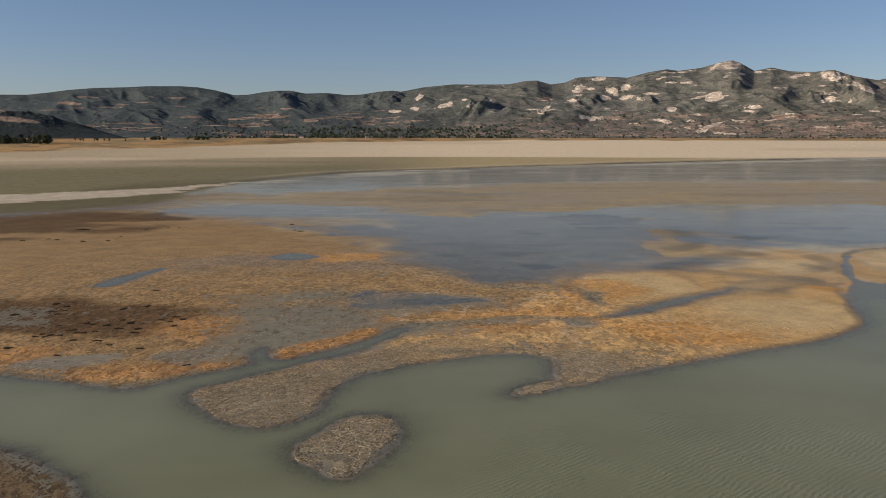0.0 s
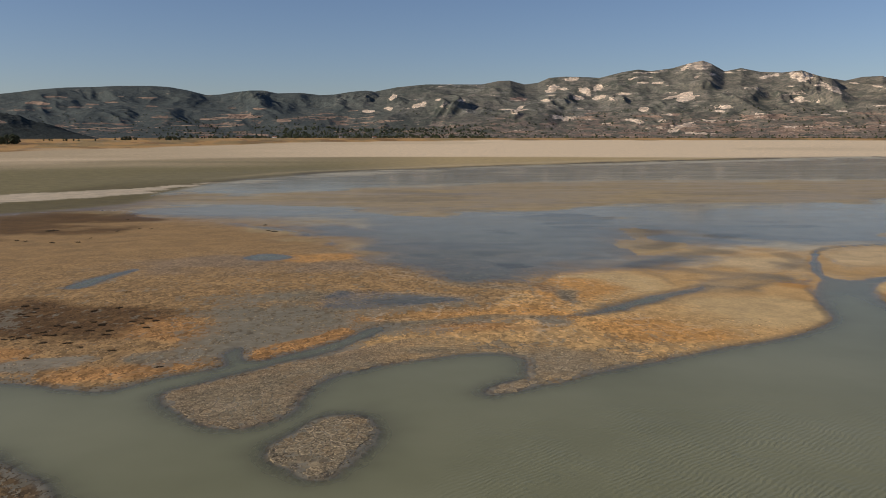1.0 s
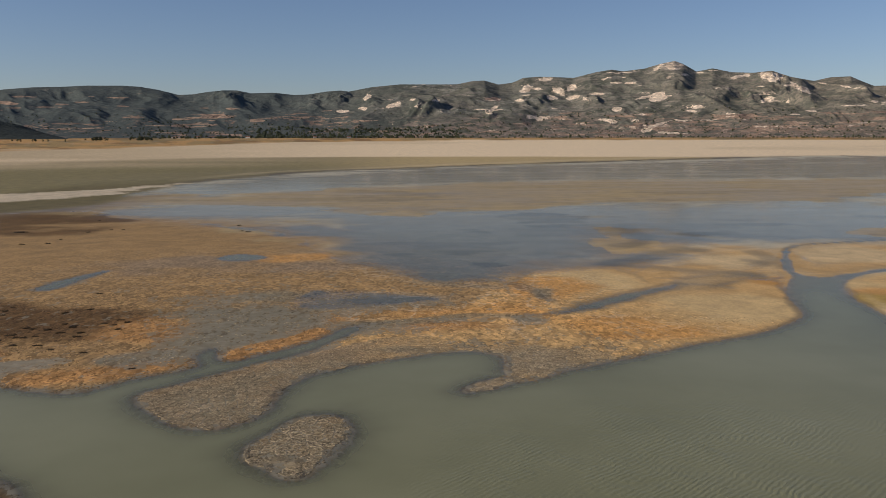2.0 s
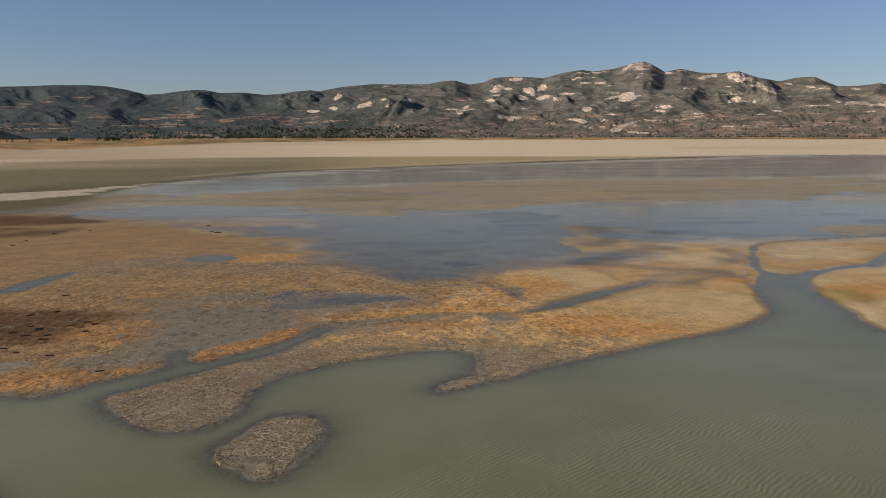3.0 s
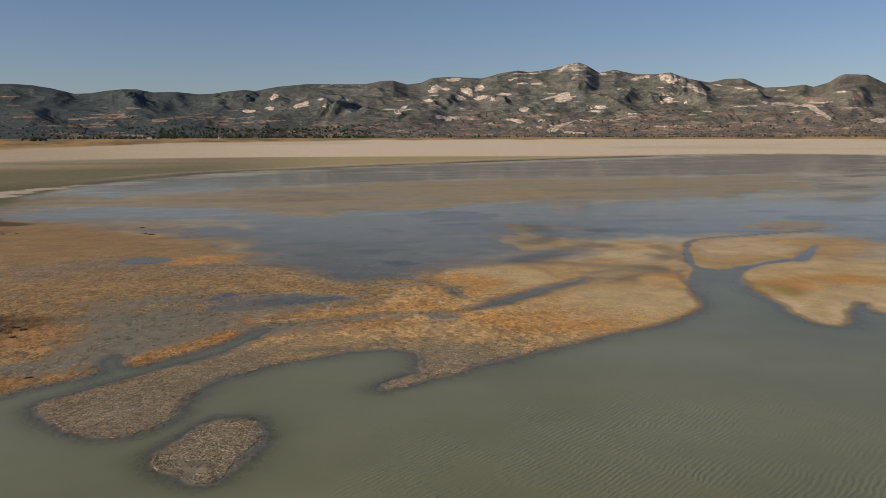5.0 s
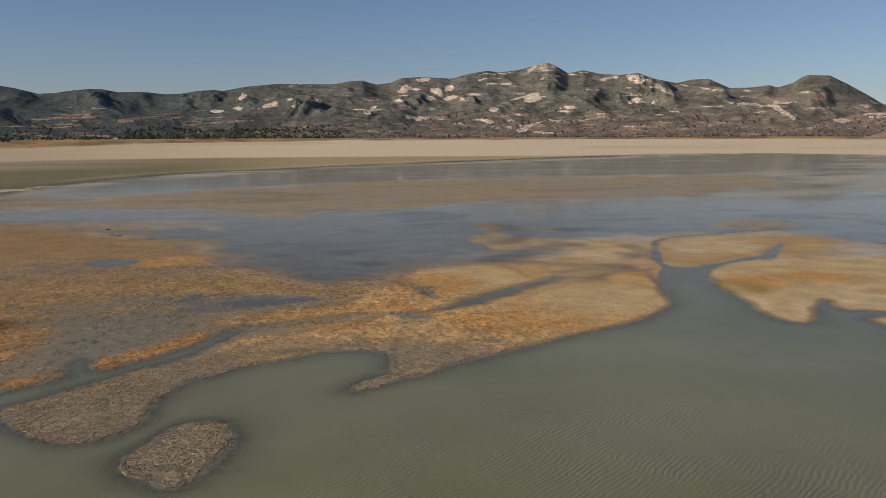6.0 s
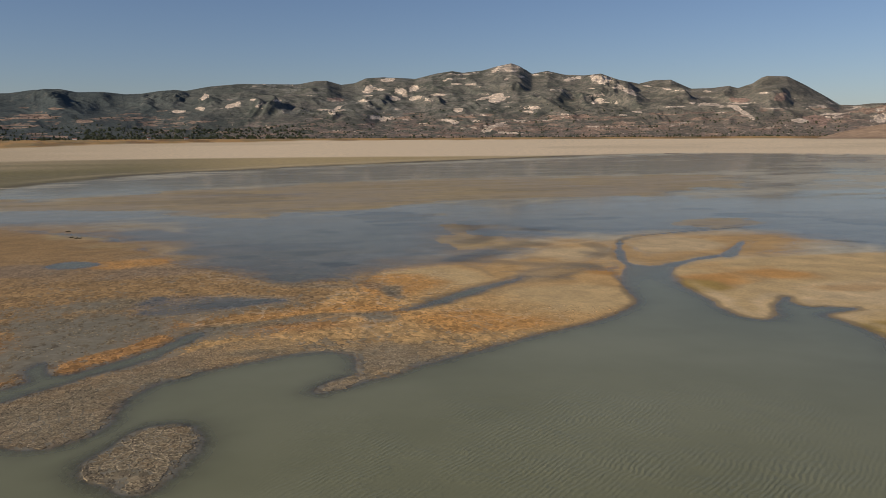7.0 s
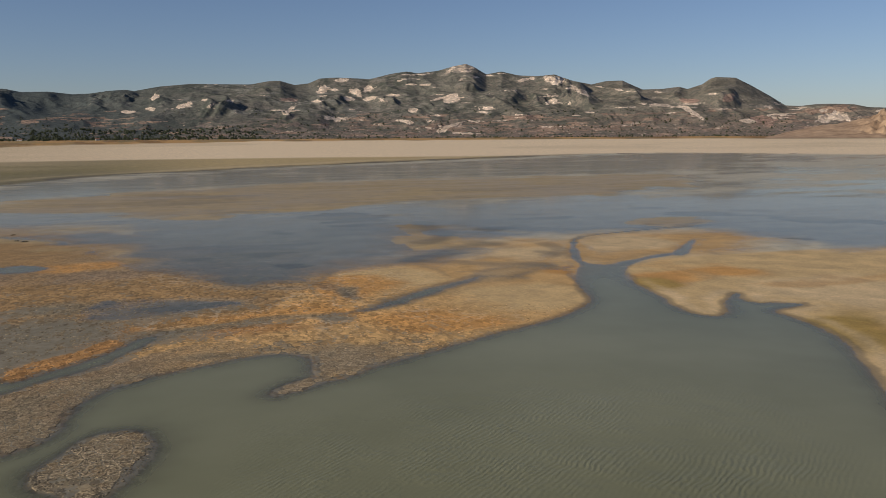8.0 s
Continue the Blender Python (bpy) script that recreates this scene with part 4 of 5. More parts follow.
def mountain_range():
    bear = np.arange(-52, 66, 0.075)
    reach = np.concatenate([np.arange(3250, 4740, 7.0), np.arange(4740, 4960, 40.0)])
    rr, bb = np.meshgrid(reach, np.radians(bear), indexing="ij")
    x, y = rr * np.sin(bb), rr * np.cos(bb)
    deg, arc = np.degrees(bb), bb * 4000
    ends = step(bear, -52, -38) * (1 - step(bear, 56, 66))
    crest = np.interp(bear, [p[0] for p in SKYLINE], [p[1] for p in SKYLINE]) * ends
    # a smoothed crest for the lower slopes, so that the summits stand on broad shoulders
    broad = np.convolve(np.pad(crest, 40, mode="edge"), np.ones(81) / 81, "valid")
    s = np.clip((rr - 3300) / 1400, 0, 1)
    own = step(s, 0.45, 0.95)
    line = broad[None, :] * (1 - own) + crest[None, :] * own
    rise = 0.82 * s + 0.18 * step(s, 0.0, 1.0) - 0.05 * np.sin(s * 9.4) * (1 - s)
    craggy = step(bear, -10, 6)[None, :] * np.ones_like(s)
    bend = 160 * fractal(x, y, 700, 3, 203)
    spurs = ridged(arc + bend + 0.25 * rr, rr * 0.42 + 0.5 * bend, 430, 4, 211, 0.5)
    knobs = fractal(x, y, 200, 5, 221, 0.62)
    window = step(s, 0.06, 0.35) * (1 - 0.8 * step(s, 0.78, 1.0))
    up = line * (rise + window * 0.085 * (spurs - 0.4)) + window * (0.035 + 0.035 * craggy) * knobs + 0.03 * step(s, 0.02, 0.2) * knobs
    # knolls with a gentle side towards the evening sun and a steep shaded side
    for b, e, h, deep in KNOLLS:
        off = deg - b + 0.3 * fractal(x, y, 180, 4, 209, 0.55) + 0.5 * (up - e)
        side = step(off, -3.4 * h - 0.8, 0.0) * (1 - step(off, 0.0, 1.3 * h + 0.2))
        up = up + (0.5 + 0.45 * craggy) * h * side * (1 - step(np.abs(up - e) / deep, 0.15, 1.25))
    for b, e, w, h in CRAGS:
        near = 1 - step(np.hypot((deg - b) / w, (up - e) / h) + 0.3 * fractal(x, y, 120, 3, 205), 0.4, 1.1)
        up = up + near * 0.15 * np.maximum(ridged(x, y, 95, 4, 207, 0.6), -0.4)
    up = np.where(rr > 4700, crest[None, :] * (1 - (rr - 4700) / 500), up)
    ratio = crest / np.maximum(up.max(axis=0), 1e-3)
    up = up * (1 + (ratio[None, :] - 1) * step(s, 0.3, 0.8))
    z = EYE + rr * np.tan(np.radians(up)) - (EYE - 11.5) * (1 - step(s, 0.0, 0.12))
    z = np.where(rr < 3290, z - 3, z)
    # cover
    patch, red = np.zeros_like(z), np.zeros_like(z)
    warp_a, warp_b, warp_c = fractal(arc, up * 4000 / 57, 110, 4, 231, 0.6), fractal(arc, up * 4000 / 40, 34, 4, 241, 0.65), fractal(arc, up * 4000 / 57, 90, 4, 245, 0.6)

    def spot(b, e, w, h, lean):
        off = deg - b + 0.16 * w * warp_a
        return np.hypot(off / w, (up - e - lean * off + 0.3 * h * warp_c) / h) + 0.33 * warp_b
    for shape in PALE_WEST + PALE_EAST:
        d = spot(*shape)
        patch = np.maximum(patch, np.maximum(1 - step(d, 0.4, 1.05), 0.3 * (1 - step(d, 0.9, 2.2))))
    for shape in REDDISH:
        red = np.maximum(red, 1 - step(spot(*shape), 0.6, 1.3))
    strata = fractal(arc, up * 650, 130, 5, 247, 0.6)
    patch = np.maximum(patch, step(strata + 0.4 * warp_b, 0.95, 1.3) * 0.75 * step(deg, -8, 6) * step(up, 0.2, 0.5))
    patch = np.maximum(patch, 0.3 * (1 - step(up, 0.5, 1.6)) * craggy)
    field = step(strata + 0.5 * fractal(x, y, 300, 3, 251), -0.2, 0.7) * (1 - step(up, 0.9, 2.3))
    flecks = fractal(arc, up * 900, 90, 5, 249, 0.65)
    field = field * step(flecks + 0.35 * craggy, 0.0, 0.35)
    for b, e, w, h in STRIPS:
        field = np.maximum(field, 0.75 - 0.75 * step(spot(b, e, w, 0.75 * h, 0.0), 0.5, 1.3))
    bare = step(fractal(x, y, 120, 5, 261, 0.6), 0.1, 0.6) * 0.6 * (0.5 + 0.5 * craggy)
    tone = np.empty((*x.shape, 3))
    tone[:] = (0.165, 0.165, 0.145)
    # eastern slopes made browner and lighter, partly for the reddish haze there
    warm = step(deg, 6, 30)[..., None]
    tone[:] = tone * (1 + warm * np.array((0.3, 0.17, 0.04)))
    tone *= (1 + 0.3 * np.clip(strata, -1, 1))[..., None]
    tone *= (0.85 + 0.15 * craggy)[..., None]
    tone[:] = tone * (1 - bare[..., None]) + np.array((0.205, 0.185, 0.155)) * bare[..., None]
    low = (1 - step(up + 0.3 * warp_a, 0.4, 1.8))[..., None] * 0.6
    tone[:] = tone * (1 - low) + np.array((0.25, 0.18, 0.145)) * low
    summit = (1 - step(np.hypot((deg - 18.7) / 1.0, (up - 4.55) / 0.35), 0.6, 1.2))[..., None] * 0.8
    tone[:] = tone * (1 - summit) + np.array((0.4, 0.34, 0.28)) * summit
    SLOPE.update(bear=bear, reach=reach, z=z)
    # the term past bearing 24 only lightens the slopes like haze
    values = (("rock", patch), ("field", field), ("wood", 1 - craggy), ("red", red), ("bald_hazy", np.maximum(summit[..., 0], 0.5 * step(deg, 24, 31))))
    ob = sheet("mountain_range", x, y, z, SLOPES, values, tone)
    return tagged(ob, "scrub-covered limestone mountains with pale bare rock patches", "mountains", kind="structure")


SLOPE = {}
mountain_range()


def slope_height(x, y):
    """Height of the mountain's foot under a place, or very low outside it."""
    r, b = math.hypot(x, y), math.degrees(math.atan2(x, y))
    i = int(np.searchsorted(SLOPE["reach"], r)) - 1
    j = int((b - SLOPE["bear"][0]) / 0.075)
    inside_it = 0 <= i < len(SLOPE["reach"]) and 0 <= j < len(SLOPE["bear"])
    return float(SLOPE["z"][i, j]) if inside_it else -99.0

# ---- near hills on the far shore ----
def hill(name, profile, start, end, tones, seed, label, material):
    """A hill whose crest follows bearings and elevation angles seen over the lake."""
    bear = np.arange(profile[0][0], profile[-1][0], 0.06)
    reach = np.linspace(start, end, 90)
    rr, bb = np.meshgrid(reach, np.radians(bear), indexing="ij")
    x, y = rr * np.sin(bb), rr * np.cos(bb)
    crest = np.interp(bear, [p[0] for p in profile], [p[1] for p in profile])
    s = (rr - start) / (end - start)
    shape = np.where(s < 0.6, step(s, 0.0, 0.6), 1 - step(s, 0.6, 1.05))
    base = 12.0 * np.clip((rr - 1000) / 2500, 0, 1) - 0.8
    top = EYE + rr * np.tan(np.radians(crest))[None, :]
    rough = ridged(x, y, 130, 5, seed, 0.55) * step(s, 0.02, 0.25)
    z = base + np.maximum(top - base, 0) * shape * (1 + 0.1 * rough) + 0.7 * rough * step(np.maximum(top - base, 0), 1, 15)
    deg = np.degrees(bb) * np.ones_like(rr)
    z = z + 13.0 * ridged(x, y, 45, 4, seed + 3, 0.6) * step(deg, 42.8, 45.5) * step(s, 0.1, 0.3)
    slope = np.degrees(np.arctan2(z - EYE, rr))
    meadow = 1 - step(np.hypot((deg + 27.0) / 1.6, (slope - 0.95 + 0.12 * (deg + 27.0)) / 0.16) + 0.3 * fractal(x, y, 60, 3, seed + 5), 0.5, 1.1)
    pale = step(fractal(x, y, 90, 5, seed + 7, 0.6), -0.1, 0.6)
    tone = np.array(tones[0]) * (1 - pale[..., None]) + np.array(tones[1]) * pale[..., None]
    ob = sheet(name, x, y, z, material, (("rock", np.zeros_like(z)), ("field", np.maximum(meadow, tones[2] * (0.5 + 0.5 * pale))), ("wood", np.full_like(z, 1 - tones[2])), ("darken", (1 - tones[2]) * (1 - meadow))), tone)
    return tagged(ob, label, "hill", kind="structure")


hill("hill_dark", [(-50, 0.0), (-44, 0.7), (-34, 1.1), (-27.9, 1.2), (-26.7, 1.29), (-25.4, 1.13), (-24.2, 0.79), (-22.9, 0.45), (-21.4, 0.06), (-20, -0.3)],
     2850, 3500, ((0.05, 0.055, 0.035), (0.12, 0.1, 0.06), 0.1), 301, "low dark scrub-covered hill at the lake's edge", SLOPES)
hill("headland", [(37.4, -0.4), (38.0, -0.3), (39.0, -0.09), (39.9, 0.12), (41.6, 0.42), (43.1, 0.61), (44.4, 0.83), (45.2, 0.95), (48, 1.3), (52, 1.3), (58, 0.7), (64, -0.4)],
     2300, 3000, ((0.36, 0.26, 0.17), (0.52, 0.385, 0.25), 1.0), 321, "bare sandy headland of brown earth and rock", EARTH)


# ---- helpers for things ----
def link(name, bm, material, parent=None, label=""):
    mesh = bpy.data.meshes.new(name)
    bm.to_mesh(mesh)
    bm.free()
    mesh.materials.append(material)
    ob = new(name, mesh)
    if parent:
        ob.parent = parent
    return tagged(ob, label)


def bed_height(x, y):
    return float(survey(np.array([[x]]), np.array([[y]]))[0][0, 0])


def bed_heights(points):
    p = np.array(points)
    return survey(p[:, 0], p[:, 1])[0]


# ---- trees ----
def clump(bm, centre, size, rng):
    """An uneven tuft of foliage."""
    made = bmesh.ops.create_icosphere(bm, subdivisions=1, radius=1.0)["verts"]
    for v in made:
        v.co = Vector(centre) + Vector((v.co.x * size[0], v.co.y * size[1], v.co.z * size[2])) * rng.uniform(0.65, 1.3)


def tree(kind, seed):
    """A tree of 10 m: a tapered trunk with limbs, and a crown of many tufts."""
    rng = random.Random(seed)
    root = new("tree")
    bm = bmesh.new()
    bmesh.ops.create_cone(bm, segments=7, radius1=0.32, radius2=0.1, depth=6.5, matrix=Matrix.Translation((0, 0, 3.0)))
    for k in range(5):
        a = rng.uniform(0, 6.28)
        base = Vector((0, 0, 2.5 + 0.7 * k))
        tip = base + Vector((math.cos(a), math.sin(a), 0.9)) * rng.uniform(1.0, 1.8)
        bmesh.ops.create_cone(bm, segments=5, radius1=0.1, radius2=0.04, depth=(tip - base).length,
                              matrix=Matrix.Translation((base + tip) / 2) @ (tip - base).to_track_quat("Z", "Y").to_matrix().to_4x4())
    link("trunk", bm, BARK, root)
    bm = bmesh.new()
    for k in range(34):
        h = rng.random()
        wide = (0.55 + 0.5 * math.sin(h * 3.0)) if kind == "poplar" else (2.6 * math.sin(0.5 + h * 2.5) + 0.3)
        a, d = rng.uniform(0, 6.28), math.sqrt(rng.random()) * wide
        size = rng.uniform(0.5, 1.0) * (0.8 if kind == "poplar" else 1.15)
        clump(bm, (d * math.cos(a), d * math.sin(a), 1.0 + h * 8.8), (size, size, size * 1.1), rng)
    link("crown", bm, LEAF, root)
    return root


def stand_trees():
    models = [tree("round", 1), tree("round", 2), tree("poplar", 3)]
    rng = random.Random(5)
    first = [True] * 3
    group = "trees on the far lake shore"
    spots = [(rng.uniform(-29.5, -25.2), rng.uniform(1620, 1760), rng.uniform(9, 19)) for _ in range(46)]
    spots += [(rng.choice((rng.uniform(-19.7, -18.3), rng.uniform(-17.3, -15.4))), rng.uniform(2350, 2450), rng.uniform(6, 11)) for _ in range(34)]
    spots += [(rng.uniform(-24, -20.5), rng.uniform(2100, 2300), rng.uniform(4, 7)) for _ in range(9)]
    for b, d, tall in spots:
        k = rng.randrange(3 if tall > 9 else 2)
        x, y = d * math.sin(radians(b)), d * math.cos(radians(b))
        s = tall / 10
        m = pose(x, y, bed_height(x, y) - 0.2, 0, 0, rng.uniform(0, 360)) @ Matrix.Diagonal((s * 1.5, s * 1.5, s, 1))
        if first[k]:
            ob, first[k] = models[k], False
            ob.matrix_basis = m
        else:
            ob = copy_thing(models[k], pose(0, 0, 0))
            ob.matrix_basis = m
        tagged(ob, "slim dark green poplar by the fields" if k == 2 else "dark green broad-crowned tree at the field edge", "tree", group)


stand_trees()


def woodland(name, bear_a, bear_b, near_r, far_r, count, low, high, seed, label):
    """A far belt of trees, too many to count."""
    rng = random.Random(seed)
    spots = []
    for _ in range(count):
        b, d = radians(rng.uniform(bear_a, bear_b)), rng.uniform(near_r, far_r)
        spots.append((d * math.sin(b), d * math.cos(b)))
    heights = bed_heights(spots)
    points, faces = [], []
    for (x, y), z in zip(spots, heights):
        d = math.hypot(x, y)
        z = max(z, slope_height(x, y))
        tall, slim = rng.uniform(low, high), rng.choice((0.25, 0.5, 0.75))
        for k in range(7):
            h = rng.uniform(0.2, 0.95)
            w = tall * slim * (1.15 - h) + 0.8
            cx, cy, cz = x + rng.uniform(-1, 1) * w * 0.7, y + rng.uniform(-1, 1) * w * 0.7, z + tall * h
            q = len(points)
            for dx, dy, dz in ((1, 0, 0), (0, 1, 0), (-1, 0, 0), (0, -1, 0), (0, 0, 1.3), (0, 0, -1.0)):
                f = w * rng.uniform(0.6, 1.2)
                points.append((cx + dx * f, cy + dy * f, cz + dz * f))
            faces += [(q + a, q + b, q + c) for a, b, c in ((0, 1, 4), (1, 2, 4), (2, 3, 4), (3, 0, 4), (1, 0, 5), (2, 1, 5), (3, 2, 5), (0, 3, 5))]
        q = len(points)
        points += [(x - 0.4, y, z - 1), (x + 0.4, y, z - 1), (x, y + 0.5, z - 1), (x, y, z + tall * 0.7)]
        faces += [(q, q + 1, q + 3), (q + 1, q + 2, q + 3), (q + 2, q, q + 3)]
    mesh = bpy.data.meshes.new(name)
    mesh.from_pydata(points, [], faces)
    mesh.materials.append(LEAF)
    return tagged(new(name, mesh), label, "trees", kind="stuff")


woodland("tree_belt", -9.0, 4.8, 3200, 3600, 800, 3, 8, 7, "dark belt of poplars and pines along the far shore")
woodland("shore_trees", -17.0, -8.0, 3000, 3700, 260, 3, 7, 8, "scattered dark trees among far fields")
woodland("shore_scrub", 4.5, 40.0, 3150, 3900, 1100, 2, 5.5, 9, "low dark bushes at the foot of the mountains")
woodland("slope_scrub", -27.0, 0.0, 3350, 3900, 420, 2, 4.5, 10, "dark scattered trees at the foot of the mountains")


# ---- farm buildings ----
def box(bm, size, centre):
    made = bmesh.ops.create_cube(bm, size=1.0)["verts"]
    for v in made:
        v.co = Vector((v.co.x * size[0] + centre[0], v.co.y * size[1] + centre[1], v.co.z * size[2] + centre[2]))
    return made


def farmhouse(long, wide, tall):
    root = new("farmhouse")
    bm = bmesh.new()
    box(bm, (long, wide, tall), (0, 0, tall / 2))
    link("wall", bm, PLASTER, root)
    bm = bmesh.new()
    ridge = tall + wide * 0.28
    eave_x, eave_y = long / 2 + 0.5, wide / 2 + 0.5
    v = [bm.verts.new(p) for p in ((-eave_x, -eave_y, tall), (eave_x, -eave_y, tall), (eave_x, eave_y, tall), (-eave_x, eave_y, tall), (-eave_x, 0, ridge), (eave_x, 0, ridge))]
    for f in ((0, 1, 5, 4), (2, 3, 4, 5), (0, 4, 3), (1, 2, 5), (3, 2, 1, 0)):
        bm.faces.new([v[i] for i in f])
    link("roof", bm, ROOFING, root)
    for k in range(int(long // 4)):
        bm = bmesh.new()
        box(bm, (1.4, 0.16, 1.3), (-long / 2 + 2.2 + 4 * k, -wide / 2 - 0.05, tall * 0.6))
        link("window", bm, GLASS, root)
    return root


def farm():
    rng = random.Random(17)
    for b, d, size in ((-14.2, 3180, (30, 9, 4)), (-12.8, 3230, (14, 9, 6)), (-11.9, 3190, (12, 8, 5)), (-9.6, 3150, (16, 9, 5)), (-5.2, 3120, (12, 8, 6)), (-2.9, 3150, (14, 8, 5)), (-16.3, 3260, (12, 8, 5))):
        ob = farmhouse(*size)
        x, y = d * math.sin(radians(b)), d * math.cos(radians(b))
        ob.matrix_basis = pose(x, y, bed_height(x, y) - 0.3, 0, 0, rng.uniform(-30, 30))
        tagged(ob, "small white-walled farm building with a tiled roof", "building", "farm buildings on the far shore")


farm()

# ---- dark tufts on the western flat ----
TUFTS = [(-43.3, 82.1), (-41.6, 87.5), (-40.1, 86.3), (-40.0, 88.1), (-40.2, 83.5), (-39.4, 84.3), (-39.1, 82.4), (-36.7, 77.3), (-36.6, 73.9), (-36.8, 72.9), (-35.9, 72.9), (-35.6, 73.5), (-34.8, 73.3), (-35.0, 75.3), (-34.6, 75.5), (-33.7, 74.4), (-33.2, 74.4), (-34.5, 78.1), (-33.6, 77.8), (-32.2, 74.8), (-32.1, 77.4), (-30.5, 76.0), (-31.6, 79.8), (-33.4, 84.9), (-30.4, 78.3), (-30.3, 78.8), (-31.4, 86.4), (-33.6, 95.4), (-28.6, 76.0), (-28.4, 74.4), (-27.8, 79.8), (-26.7, 79.1), (-26.7, 81.1), (-25.6, 80.1), (-25.6, 77.2), (-32.7, 71.6), (-30.6, 71.4), (-29.0, 70.0), (-31.9, 66.5), (-25.8, 68.7), (-37.1, 68.9), (-20.3, 63.6)]
FAR_TUFTS = [(-69.5, 158.9), (-58.0, 147.3), (-54.1, 162.0), (-51.9, 162.1), (-56.9, 158.1), (-57.9, 141.6), (-61.8, 140.8), (-72.5, 141.5), (-69.3, 143.9), (-67.4, 143.1), (-28.7, 158.3), (-27.1, 156.4), (-30.9, 168.5), (-62.6, 179.9)]


def tuft(seed):
    """A low mound of dark withered stems, about 0.7 m across."""
    rng = random.Random(seed)
    bm = bmesh.new()
    for _ in range(5):
        clump(bm, (rng.uniform(-0.24, 0.24), rng.uniform(-0.16, 0.16), 0.03), (rng.uniform(0.12, 0.2), rng.uniform(0.1, 0.16), rng.uniform(0.05, 0.09)), rng)
    for _ in range(46):
        a, d = rng.uniform(0, 6.28), rng.random() * 0.32
        x, y = d * math.cos(a), 0.75 * d * math.sin(a)
        lean, tall = Vector((math.cos(a), math.sin(a), 0)) * rng.uniform(0.02, 0.1), rng.uniform(0.08, 0.2)
        w = Vector((-math.sin(a), math.cos(a), 0)) * 0.012
        p = Vector((x, y, 0))
        bm.faces.new([bm.verts.new(q) for q in (p - w, p + w, p + lean + Vector((0, 0, tall)))])
    return link("tuft", bm, TUFT)


def plant_tufts():
    rng = random.Random(23)
    models = [tuft(1), tuft(2), tuft(3)]
    first = [True] * 3
    spots = [(p, rng.uniform(0.75, 1.25)) for p in TUFTS] + [(p, rng.uniform(1.0, 1.6)) for p in FAR_TUFTS[1:]] + [(FAR_TUFTS[0], 3.6)]
    heights = bed_heights([p for p, _ in spots])
    for ((x, y), s), z in zip(spots, heights):
        k = rng.randrange(3)
        m = pose(x, y, float(z) - 0.02, 0, 0, rng.uniform(-25, 25)) @ Matrix.Diagonal((s * 1.15, s * 0.9, min(s, 1.6), 1))
        if first[k]:
            ob, first[k] = models[k], False
        else:
            ob = copy_thing(models[k], pose(0, 0, 0))
        ob.matrix_basis = m
        tagged(ob, "broad dark mound of withered stems on damp mud" if s > 2 else "low dark withered tuft on brown mud", "tuft", "dark tufts on the flat")


plant_tufts()


# ---- dried mud plates ----
def cells(outline, spacing, seed, test):
    """Shrinkage polygons over an outline: each a ring of points round a centre."""
    rng = random.Random(seed)
    p = np.array(outline)
    x0, y0 = p.min(axis=0) - spacing
    x1, y1 = p.max(axis=0) + spacing
    nx, ny = int((x1 - x0) / spacing) + 2, int((y1 - y0) / (spacing * 0.88)) + 2
    seeds = {}
    for j in range(ny):
        for i in range(nx):
            seeds[i, j] = (x0 + (i + 0.5 * (j % 2) + rng.uniform(-0.48, 0.48)) * spacing, y0 + (j + rng.uniform(-0.48, 0.48)) * spacing * 0.88)
    keys = list(seeds)
    good = test(np.array([seeds[k] for k in keys]))
    made = []
    for key, fine in zip(keys, good):
        if not fine:
            continue
        i, j = key
        cx, cy = seeds[key]
        ring = [(cx + a * spacing, cy + b * spacing) for a, b in ((-1.3, -1.3), (1.3, -1.3), (1.3, 1.3), (-1.3, 1.3))]
        for di in (-2, -1, 0, 1, 2):
            for dj in (-2, -1, 0, 1, 2):
                other = seeds.get((i + di, j + dj))
                if other is None or (di == 0 and dj == 0):
                    continue
                nx_, ny_ = other[0] - cx, other[1] - cy
                limit = (nx_ * (other[0] + cx) + ny_ * (other[1] + cy)) / 2
                cut = []
                for (ax, ay), (bx, by) in zip(ring, ring[1:] + ring[:1]):
                    da, db = nx_ * ax + ny_ * ay - limit, nx_ * bx + ny_ * by - limit
                    if da <= 0:
                        cut.append((ax, ay))
                    if da * db < 0:
                        f = da / (da - db)
                        cut.append((ax + f * (bx - ax), ay + f * (by - ay)))
                ring = cut
        if len(ring) > 2:
            made.append(((cx, cy), ring))
    return made


